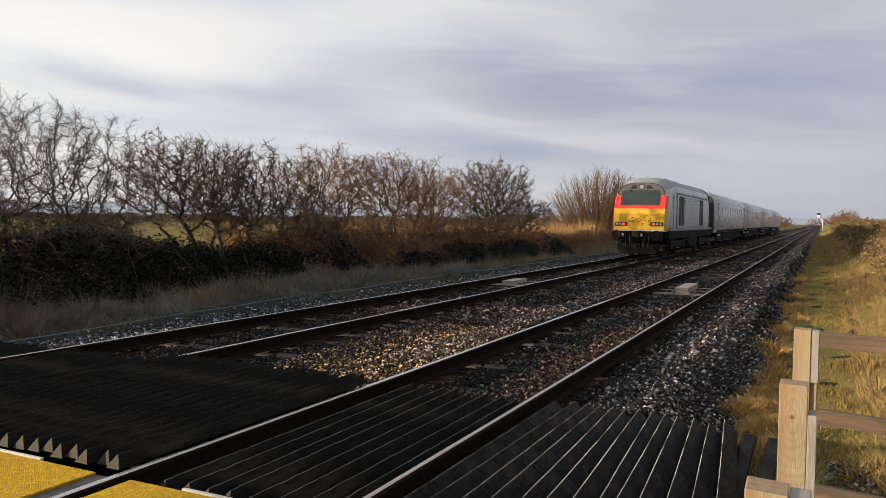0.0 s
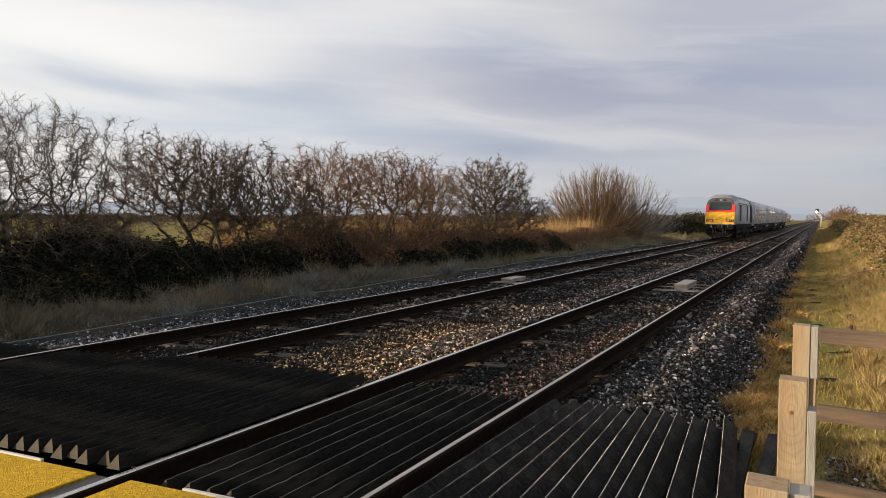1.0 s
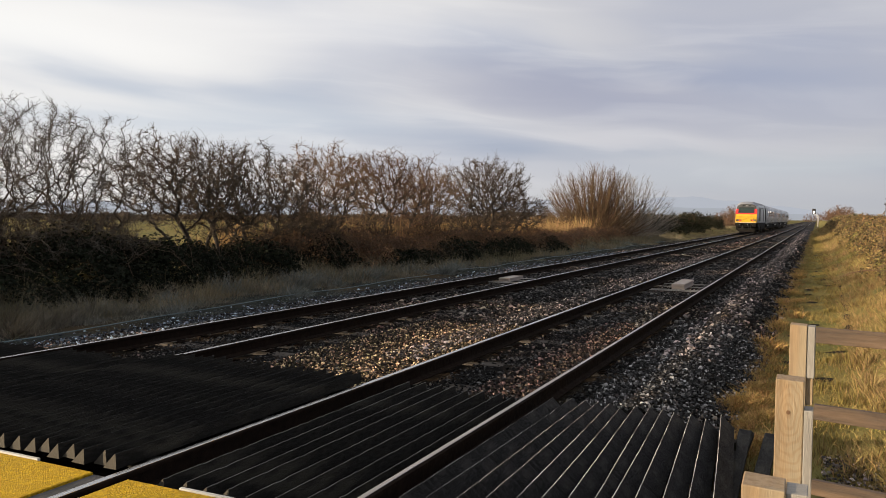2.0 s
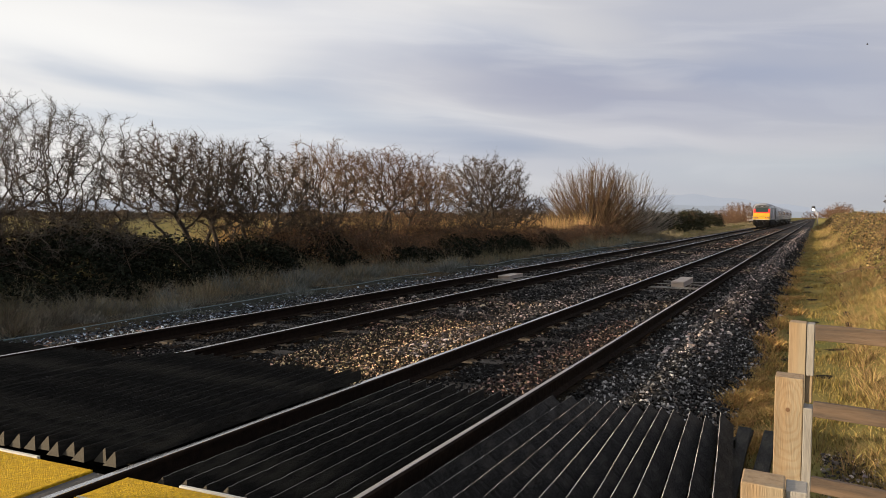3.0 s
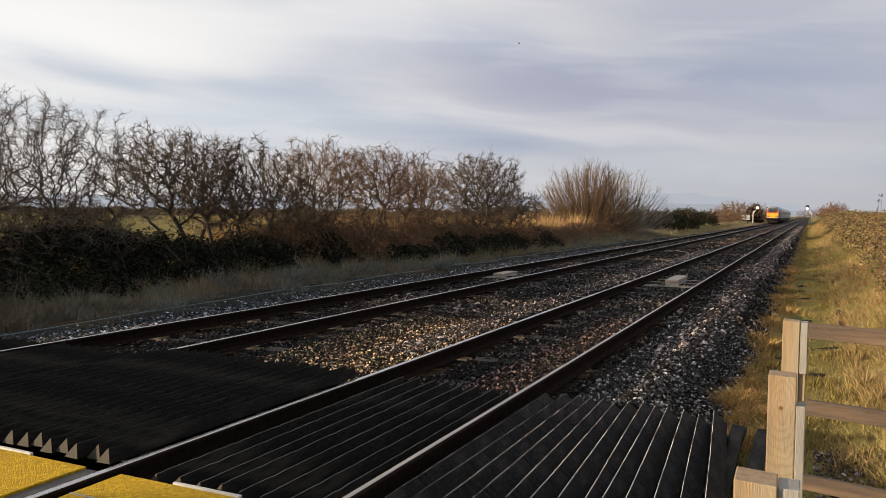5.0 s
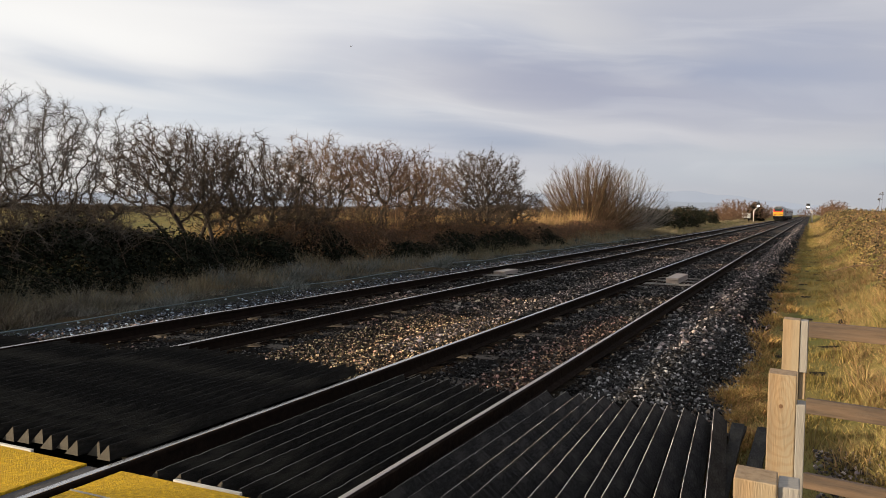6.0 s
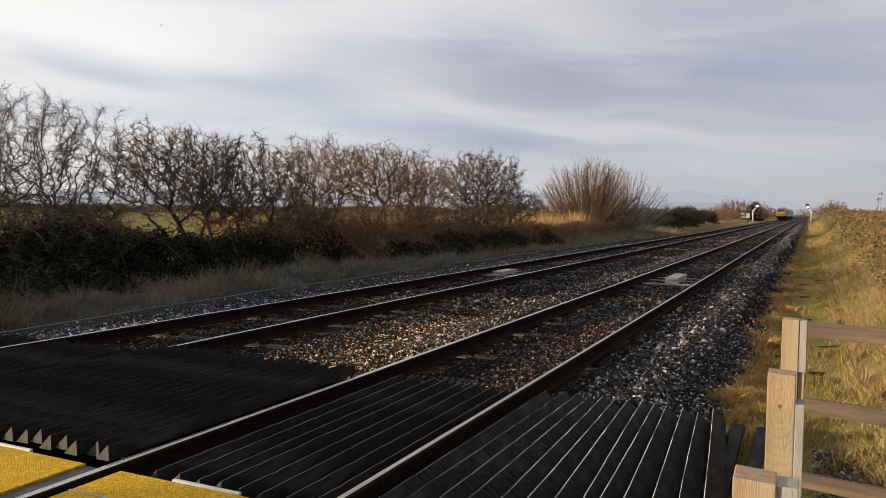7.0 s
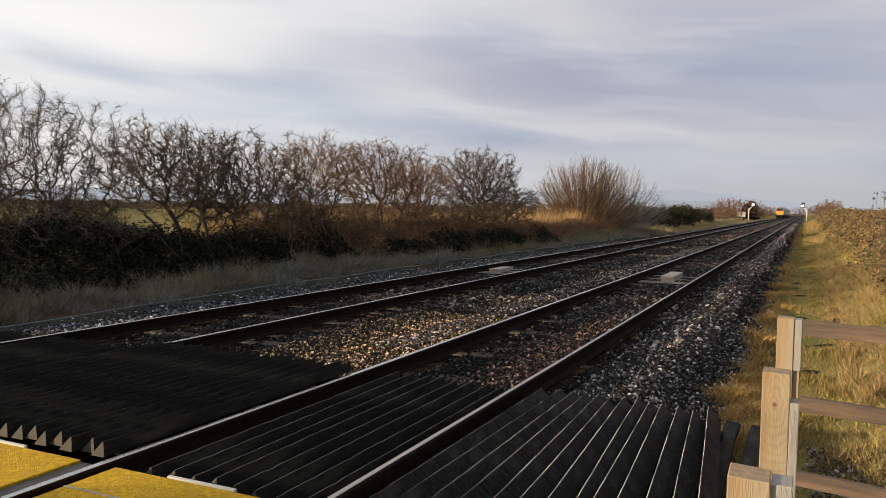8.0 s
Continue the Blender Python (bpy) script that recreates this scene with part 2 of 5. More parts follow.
M_SALLOW = material("sallow_twig", (0.085, 0.055, 0.032), (0.165, 0.108, 0.064), 1.3, 0.8, island=0.4, spec=0.15)
M_SALLOW_PALE = material("grey_sallow_twig", (0.20, 0.175, 0.15), (0.30, 0.265, 0.23), 1.3, 0.8, island=0.3, spec=0.15)
M_TWIG_DARK = material("dark_twig", (0.026, 0.020, 0.015), (0.125, 0.090, 0.060), 1.3, 0.8, island=0.35, spec=0.15)
M_TWIG_MID = material("red_brown_twig", (0.050, 0.031, 0.020), (0.20, 0.12, 0.070), 1.3, 0.8, island=0.35, spec=0.15)
M_FAR_TWIG = material("russet_far_twig", (0.10, 0.060, 0.040), (0.19, 0.118, 0.078), 0.6, 0.85, island=0.3, spec=0.05)
M_TWIG_PALE = material("grey_twig", (0.028, 0.023, 0.019), (0.11, 0.088, 0.066), 1.3, 0.8, island=0.3)
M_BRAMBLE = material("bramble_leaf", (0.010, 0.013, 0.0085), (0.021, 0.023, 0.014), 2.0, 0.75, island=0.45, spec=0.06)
M_GORSE = material("gorse_leaf", (0.014, 0.016, 0.008), (0.028, 0.027, 0.013), 2.0, 0.7, island=0.6, spec=0.1)
M_RUSSET = material("dead_bracken", (0.15, 0.082, 0.042), (0.31, 0.18, 0.092), 1.1, 0.85, island=0.4, spec=0.1)
M_BANKDARK = material("old_bramble_leaf", (0.030, 0.026, 0.013), (0.085, 0.066, 0.03), 1.5, 0.7, island=0.6, spec=0.2)
# Dark soil colour that stands for tuft shadows and the rut on the path.
M_SOIL_SHADE = material("path_shade_soil", (0.014, 0.013, 0.010), (0.035, 0.030, 0.020), 9.0, 0.95, 1.0, 30.0, spec=0.02)
M_BANKLEAF = material("bank_bramble_leaf", (0.17, 0.115, 0.045), (0.27, 0.185, 0.08), 1.5, 0.8, island=0.6, spec=0.2, stain=(0.15, 0.14, 0.045))
M_STRAW = material("dry_grass", (0.20, 0.135, 0.055), (0.305, 0.208, 0.093), 0.9, 0.85, island=0.6, stain=(0.20, 0.175, 0.05), spec=0.2)
M_GREEN = material("green_grass", (0.115, 0.095, 0.026), (0.24, 0.172, 0.055), 0.9, 0.8, island=0.4, spec=0.2)
M_WITHER = material("withered_grass", (0.165, 0.135, 0.083), (0.26, 0.213, 0.136), 0.9, 0.85, island=0.4, stain=(0.13, 0.12, 0.07), spec=0.1)
M_BLEACH = material("bleached_grass", (0.13, 0.108, 0.076), (0.22, 0.187, 0.135), 0.9, 0.85, island=0.5, spec=0.1, stain=(0.12, 0.13, 0.115))
M_RIME = material("rimed_grass", (0.115, 0.122, 0.108), (0.215, 0.225, 0.208), 0.9, 0.85, island=0.5, spec=0.1, stain=(0.14, 0.108, 0.07))
M_GOLD = material("golden_grass", (0.30, 0.185, 0.06), (0.42, 0.265, 0.10), 0.9, 0.85, island=0.5, spec=0.15)
M_TAN = material("tan_dead_grass", (0.28, 0.175, 0.075), (0.42, 0.275, 0.13), 0.7, 0.85, island=0.45, spec=0.1)
M_FROST = material("frosted_grass", (0.125, 0.135, 0.11), (0.22, 0.222, 0.185), 0.8, 0.85, island=0.4, stain=(0.12, 0.095, 0.06), spec=0.1)
M_BOX = material("box_cover", (0.27, 0.23, 0.20), (0.37, 0.32, 0.285), 5.0, 0.7, 0.2, 50.0, stain=(0.33, 0.25, 0.20))
M_GALV = material("galvanised", (0.45, 0.45, 0.45), (0.58, 0.57, 0.55), 6.0, 0.5, metal=0.4)
M_BLACK = material("matt_black", (0.012, 0.012, 0.012), (0.02, 0.02, 0.02), 6.0, 0.6)
M_CABLE = material("cable_sheath", (0.075, 0.11, 0.12), (0.12, 0.165, 0.175), 5.0, 0.5)
M_LAMP = glow("signal_lamp", (1.0, 0.93, 0.82), 9.0)
M_TAIL = glow("tail_lamp", (1.0, 0.06, 0.03), 0.9)
M_YPAINT = material("yellow_paint", (0.55, 0.30, 0.010), (0.66, 0.38, 0.016), 5.0, 0.45, stain=(0.20, 0.115, 0.02))
M_RPAINT = material("red_paint", (0.62, 0.025, 0.02), (0.70, 0.03, 0.025), 3.0, 0.35)
M_SILVER = material("grey_paint", (0.40, 0.41, 0.42), (0.49, 0.50, 0.51), 2.0, 0.38, metal=0.15, stain=(0.25, 0.25, 0.25))
M_COACH = material("coach_paint", (0.31, 0.32, 0.335), (0.39, 0.395, 0.40), 2.0, 0.28, metal=0.15, stain=(0.44, 0.43, 0.43))
M_ROOFGREY = material("roof_grey", (0.20, 0.20, 0.21), (0.28, 0.28, 0.29), 2.0, 0.55)
M_UNDER = material("underframe_dirt", (0.009, 0.0085, 0.008), (0.02, 0.018, 0.016), 5.0, 0.8, spec=0.08)
M_GLASS = material("dark_glass", (0.012, 0.016, 0.018), (0.02, 0.024, 0.026), 2.0, 0.12)
M_GRIME = material("oily_grime", (0.13, 0.085, 0.02), (0.24, 0.15, 0.03), 9.0, 0.6, spec=0.3)
M_DOME = material("dome_grey", (0.05, 0.048, 0.045), (0.085, 0.081, 0.074), 3.0, 0.5)
M_SCREEN = material("windscreen_glass", (0.016, 0.026, 0.024), (0.03, 0.042, 0.038), 2.0, 0.15)
M_WALL = material("far_wall", (0.45, 0.40, 0.36), (0.55, 0.50, 0.46), 1.0, 0.9)
M_TILE = material("far_roof", (0.10, 0.08, 0.08), (0.15, 0.12, 0.11), 1.0, 0.9)
# Distance haze is put into the hills as a glowing pale blue.
M_HILL = glow("hill_haze_glow", (0.385, 0.42, 0.475), 0.95)
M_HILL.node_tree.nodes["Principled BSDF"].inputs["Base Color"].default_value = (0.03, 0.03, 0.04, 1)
M_HILL_NEAR = glow("foothill_haze_glow", (0.31, 0.34, 0.375), 0.95)
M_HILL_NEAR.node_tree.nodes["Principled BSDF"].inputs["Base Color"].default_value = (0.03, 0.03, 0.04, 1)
M_WING = material("bird_plumage", (0.015, 0.015, 0.016), (0.03, 0.03, 0.03), 4.0, 0.8)


# ---- mesh helpers ----
def mesh_np(name, verts, faces, mat, smooth=False):
    """A mesh from numpy arrays: verts (n,3); faces (m,3) or (m,4)."""
    verts, faces = np.asarray(verts, np.float32), np.asarray(faces, np.int32)
    me = bpy.data.meshes.new(name)
    k = faces.shape[1]
    me.vertices.add(len(verts))
    me.vertices.foreach_set("co", verts.ravel())
    me.loops.add(faces.size)
    me.loops.foreach_set("vertex_index", faces.ravel())
    me.polygons.add(len(faces))
    me.polygons.foreach_set("loop_start", np.arange(len(faces), dtype=np.int32) * k)
    me.polygons.foreach_set("loop_total", np.full(len(faces), k, np.int32))
    if smooth:
        me.polygons.foreach_set("use_smooth", np.ones(len(faces), bool))
    me.update(calc_edges=True)
    me.validate()
    me.materials.append(mat)
    return me


def thing(name, label, category, group="", kind="", at=(0, 0, 0)):
    ob = new(name)
    ob.location = at
    return tagged(ob, label, category, group, kind)


def link(name, me, parent=None, label="", at=None):
    ob = new(name, me)
    if parent is not None:
        ob.parent = parent
    if at is not None:
        ob.location = at
    return tagged(ob, label) if label else ob


def bm_mesh(name, bm, mat, smooth=False):
    me = bpy.data.meshes.new(name)
    bm.normal_update()
    bm.to_mesh(me)
    bm.free()
    me.materials.append(mat)
    if smooth:
        for p in me.polygons:
            p.use_smooth = True
    return me


def part(name, bm, mat, parent, label="", smooth=False, at=None):
    return link(name, bm_mesh(name, bm, mat, smooth), parent, label, at)


def box(x0, x1, y0, y1, z0, z1, bevel=0.0, bm=None):
    bm2 = bmesh.new()
    bmesh.ops.create_cube(bm2, size=1.0)
    for v in bm2.verts:
        v.co = Vector(((x0 + x1) / 2 + v.co.x * (x1 - x0), (y0 + y1) / 2 + v.co.y * (y1 - y0), (z0 + z1) / 2 + v.co.z * (z1 - z0)))
    if bevel:
        bmesh.ops.bevel(bm2, geom=bm2.edges[:], offset=bevel, segments=2, affect="EDGES", profile=0.5)
    if bm is None:
        return bm2
    join(bm, bm2)
    return bm


def join(bm, other):
    me = bpy.data.meshes.new("tmp")
    other.to_mesh(me)
    other.free()
    bm.from_mesh(me)
    bpy.data.meshes.remove(me)


def cyl(p0, p1, r0, r1=None, seg=12, bm=None):
    r1 = r0 if r1 is None else r1
    a, b = Vector(p0), Vector(p1)
    bm2 = bmesh.new()
    bmesh.ops.create_cone(bm2, cap_ends=True, segments=seg, radius1=r0, radius2=r1, depth=(b - a).length)
    m = Matrix.Translation((a + b) / 2) @ (b - a).to_track_quat("Z", "Y").to_matrix().to_4x4()
    bmesh.ops.transform(bm2, matrix=m, verts=bm2.verts)
    if bm is None:
        return bm2
    join(bm, bm2)
    return bm


def extrude_section(section, y0, y1, closed=True):
    """A bar along y with the given (x, z) section."""
    bm = bmesh.new()
    a = [bm.verts.new((x, y0, z)) for x, z in section]
    b = [bm.verts.new((x, y1, z)) for x, z in section]
    n = len(section)
    for i in range(n if closed else n - 1):
        bm.faces.new((a[i], a[(i + 1) % n], b[(i + 1) % n], b[i]))
    if closed:
        bm.faces.new(a[::-1])
        bm.faces.new(b)
    bmesh.ops.recalc_face_normals(bm, faces=bm.faces[:])
    return bm


# ---- lie of the land ----
PROFILE = [(-3600, -0.9), (-200, -0.9), (-40, -0.7), (-19, -0.45), (-15.5, 0.1), (-13.6, -0.05), (-12.4, -0.36), (-10.8, -0.42), (-9.4, -0.46), (-8.9, -0.46),
           (-1.0, -0.46), (-0.75, -0.41), (0.15, -0.38), (0.8, -0.30), (1.6, 0.15), (2.6, 0.62), (3.6, 0.85), (6.0, 0.9), (14, 0.5), (60, -0.5), (3600, -0.9)]
PX, PZ = np.array([p[0] for p in PROFILE]), np.array([p[1] for p in PROFILE])
BED = [(-11.0, -0.46), (-10.3, -0.40), (-9.6, -0.33), (-8.95, -0.22), (-7.2, -0.215), (-6.0, -0.22), (-5.1, -0.25), (-4.3, -0.22), (-3.0, -0.215), (-1.75, -0.20), (-1.4, -0.15), (-1.15, -0.21),
       (-0.75, -0.36), (-0.45, -0.48)]
BX, BZ = np.array([p[0] for p in BED]), np.array([p[1] for p in BED])
N2, N1, F2, F1 = -2.237, -3.742, -6.36, -7.88
TRACK_NEAR, TRACK_FAR = (N1 + N2) / 2, (F1 + F2) / 2


def land(x, y):
    z = np.interp(x, PX, PZ)
    soft_ = np.clip((np.abs(np.asarray(x) + 5.0) - 5.6) / 3.0, 0, 1)
    return z + soft_ * 0.07 * (np.sin(x * 1.7 + y * 0.61) + np.sin(y * 1.13 - x * 0.4) * 0.8)


def ground_mesh():
    xs = np.concatenate([[-3600, -1500, -600, -250, -120, -70, -45, -30, -24], np.arange(-20, -8.8, 0.45), [-8.9, -6, -3, -1.0], np.arange(-0.8, 8, 0.35), [10, 14, 22, 40, 60, 120, 400, 1500, 3600]])
    ys = np.concatenate([[-3600, -1000, -300, -100, -40, -20, -10], np.arange(-6, 60, 0.6), np.arange(60, 140, 2.0), np.arange(140, 400, 12.0), [450, 600, 900, 1500, 2400, 3600]])
    X, Y = np.meshgrid(xs, ys)
    V = np.stack([X, Y, land(X, Y)], -1).reshape(-1, 3)
    nx, ny = len(xs), len(ys)
    i = (np.arange(ny - 1)[:, None] * nx + np.arange(nx - 1)[None]).ravel()
    return mesh_np("ground", V, np.stack([i, i + 1, i + nx + 1, i + nx], -1), M_FIELD, True)


tagged(link("ground", ground_mesh()), "winter grassland with worn green and straw-coloured turf", "ground", kind="structure")


def bed_mesh():
    ys = np.concatenate([np.arange(-12, 60, 0.5), np.arange(60, 400, 5.0), [600, 900]])
    X, Y = np.meshgrid(np.arange(-11.0, -0.44, 0.1205), ys)
    Z = np.interp(X, BX, BZ) + 0.018 * np.sin(X * 7.1 + Y * 3.3) * np.sin(Y * 5.7 - X * 2.0)
    nx, ny = X.shape[1], X.shape[0]
    i = (np.arange(ny - 1)[:, None] * nx + np.arange(nx - 1)[None]).ravel()
    return mesh_np("ballast_bed", np.stack([X, Y, Z], -1).reshape(-1, 3), np.stack([i, i + 1, i + nx + 1, i + nx], -1), M_BED_SHADE, True)


tagged(link("ballast_bed", bed_mesh()), "stone bed under the two tracks, black for the shade between stones", "ballast", kind="structure")


# Dark strip over the turf; the hedge's shade is put into its colour.
M_VERGE_SHADE = material("shaded_verge_soil", (0.02, 0.022, 0.019), (0.05, 0.054, 0.049), 1.6, 0.9, 0.6, 20.0, stain=(0.06, 0.045, 0.028), spec=0.0)
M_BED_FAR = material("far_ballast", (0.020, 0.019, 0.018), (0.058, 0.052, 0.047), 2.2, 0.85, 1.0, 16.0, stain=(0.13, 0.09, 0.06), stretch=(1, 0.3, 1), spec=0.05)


def strip_mesh(name, xs, ys, lift, mat, base):
    X, Y = np.meshgrid(xs, ys)
    Z = base(X, Y) + lift
    nx, ny = len(xs), len(ys)
    i = (np.arange(ny - 1)[:, None] * nx + np.arange(nx - 1)[None]).ravel()
    return mesh_np(name, np.stack([X, Y, Z], -1).reshape(-1, 3), np.stack([i, i + 1, i + nx + 1, i + nx], -1), mat, True)


tagged(link("verge", strip_mesh("verge", np.arange(-14.2, -10.3, 0.3), np.arange(-6, 75, 0.5), 0.03, M_VERGE_SHADE, land)), "frosty verge soil, the hedge's shade put into its dark colour", "verge", kind="structure")
tagged(link("far_ballast_bed", strip_mesh("far_ballast_bed", np.arange(-10.6, -0.5, 0.4), np.concatenate([np.arange(76, 400, 4.0), [600, 900]]), 0.022, M_BED_FAR, lambda X, Y: np.interp(X, BX, BZ))),
       "track bed of crushed stone far down the line", "ballast", kind="structure")


# ---- tracks ----
def rail(x, label, steel=M_STEEL, wide=1.5):
    t = thing("rail", label, "rail", "running rails", at=(x, 0, 0))
    y0, y1 = -30.0, 900.0
    part("rail_foot", extrude_section([(-0.07, -0.159), (0.07, -0.159), (0.07, -0.148), (0.012, -0.128), (0.010, -0.045), (0.036, -0.034), (0.036, -0.012), (0.022, -0.003),
                                       (-0.022, -0.003), (-0.036, -0.012), (-0.036, -0.034), (-0.010, -0.045), (-0.012, -0.128), (-0.07, -0.148)], y0, y1), M_RUST, t, "rust-brown web and foot")
    part("rail_head", extrude_section([(u * wide, w) for u, w in ((-0.017, -0.006), (0.017, -0.006), (0.0165, -0.0028), (0.012, -0.0006), (0.0, 0.0), (-0.012, -0.0006), (-0.0165, -0.0028))], y0, y1), steel, t, "polished running surface")
    return t


rail(N2, "steel running rail with a dull brown top, on ballast", M_STEEL_DULL, 1.1)
for x in (N1, F2, F1):
    rail(x, "steel running rail, rusty web and polished top, on ballast")


def sleepers():
    bm = extrude_section([(-1.25, -0.22), (1.25, -0.22), (1.25, -0.20), (1.18, -0.172), (-1.18, -0.172), (-1.25, -0.20)], -0.13, 0.13)
    first = tagged(link("sleeper", bm_mesh("sleeper", bm, M_SLEEPER), None), "concrete sleeper half buried in dark ballast", "sleeper", "sleepers of the line")
    clip = bm_mesh("rail_clip", cyl((-0.02, -0.05, 0.0), (0.02, -0.03, 0.012), 0.010, seg=8, bm=cyl((0.02, -0.03, 0.012), (0.02, 0.05, 0.0), 0.010, seg=8, bm=box(-0.045, 0.045, -0.06, 0.06, -0.02, -0.006, 0.004))), M_RUST)
    for track in (TRACK_NEAR, TRACK_FAR):
        for k in range(120):
            y = 7.4 + k * 0.65
            dz = -0.045 + 0.014 * math.sin(k * 2.3 + track)
            if k == 0 and track == TRACK_NEAR:
                first.location = (track, y, dz)
                s = first
            else:
                s = copy_thing(first, pose(track + 0.02 * math.sin(k * 1.7), y, dz))
                if k < 24:
                    for dx in (-0.86, -0.645, 0.645, 0.86):
                        link("rail_clip", clip, s, at=(dx, 0, -0.135))


sleepers()


# ---- crossing deck and the timber guards beside it ----
def deck():
    spans = [(-9.6, F1 - 0.09), (F1 + 0.11, F2 - 0.11), (F2 + 0.09, N1 - 0.09), (N1 + 0.11, N2 - 0.11), (N2 + 0.09, -0.9)]
    for x0, x1 in spans:
        near = abs(x0 - (N1 + 0.11)) < 0.01
        lip = x1
        if abs(x1 - (N1 - 0.09)) < 0.01:
            x1 = N1 - 0.175
        t = thing("crossing_panel", "yellow grit-topped panel of the foot crossing between the rails", "crossing panel", "crossing panels")
        part("deck", box(x0, x1, -2.0, 2.55, -0.15, -0.012, 0.006), M_DECK, t, "dark rubber deck")
        if near:
            part("yellow_strip", box(x0, x1, 2.556, 2.98, -0.15, -0.010, 0.006), M_YELLOW, t)
            part("yellow_strip", box(x0, x1, 2.995, 3.34, -0.15, -0.010, 0.006), M_YELLOW, t)
            part("edge_strip", box(x0, x1, 2.981, 2.994, -0.15, -0.0085), M_BATTEN, t, "grey joint strip")
        else:
            part("yellow_strip", box(x0, x1, 2.556, 3.34, -0.15, -0.010, 0.006), M_YELLOW, t)
        if lip > x1:
            part("rubber_flange", box(x1 + 0.004, N1 - 0.045, -2.0, 3.34, -0.15, -0.022, 0.008), M_DECK, t, "smooth dark rubber strip against the rail")
        if abs(x0 - (N1 + 0.11)) < 0.01:
            part("edge_board", box(-3.235, -2.76, 3.342, 3.364, -0.16, -0.002), M_WHITE_EDGE, t, "pale weathered edge board")
        if abs(x0 - (F2 + 0.09)) < 0.01:
            part("edge_board", box(-6.0, -4.42, 3.342, 3.364, -0.16, -0.002), M_WHITE_EDGE, t, "pale weathered edge board")


deck()


def slat_mesh(seed, side_mat, edge_mat, cuts=70, flip=1):
    """One bar with a right-angled section; its crest is split and splintered."""
    rng = random.Random(seed)
    bm = extrude_section([(-0.070, 0.0), (0.045, 0.0), (0.045, 0.020), (0.0385, 0.0985), (0.0345, 0.100)], 0.0, 3.45)
    bmesh.ops.subdivide_edges(bm, edges=[e for e in bm.edges if abs(e.verts[0].co.y - e.verts[1].co.y) > 1], cuts=cuts)
    chip = {}
    for v in bm.verts:
        if v.co.z > 0.05:
            k = round(v.co.y / 3.45 * (cuts + 1))
            if k not in chip:
                deep = rng.random() ** 6
                chip[k] = (rng.gauss(0, 0.0007) + 0.002 * math.sin(v.co.y * 1.7 + seed), -0.0015 * rng.random() - 0.007 * deep, rng.uniform(-0.0012, 0.0012))
            dx, dz, w = chip[k]
            v.co.x += dx + (w if v.co.x < 0.037 else -w * 0.3)
            v.co.z += dz
    for v in bm.verts:
        v.co.x *= flip
    if flip < 0:
        bmesh.ops.reverse_faces(bm, faces=bm.faces[:])
    me = bm_mesh("slat", bm, side_mat)
    me.materials.append(M_SLAT_END)
    me.materials.append(edge_mat)
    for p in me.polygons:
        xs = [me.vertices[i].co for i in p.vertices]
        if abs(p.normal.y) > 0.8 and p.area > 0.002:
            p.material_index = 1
        # narrow crest faces get the painted sunlit edge
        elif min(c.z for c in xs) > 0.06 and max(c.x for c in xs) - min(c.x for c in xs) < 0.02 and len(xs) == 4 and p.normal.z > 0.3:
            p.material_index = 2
    return me


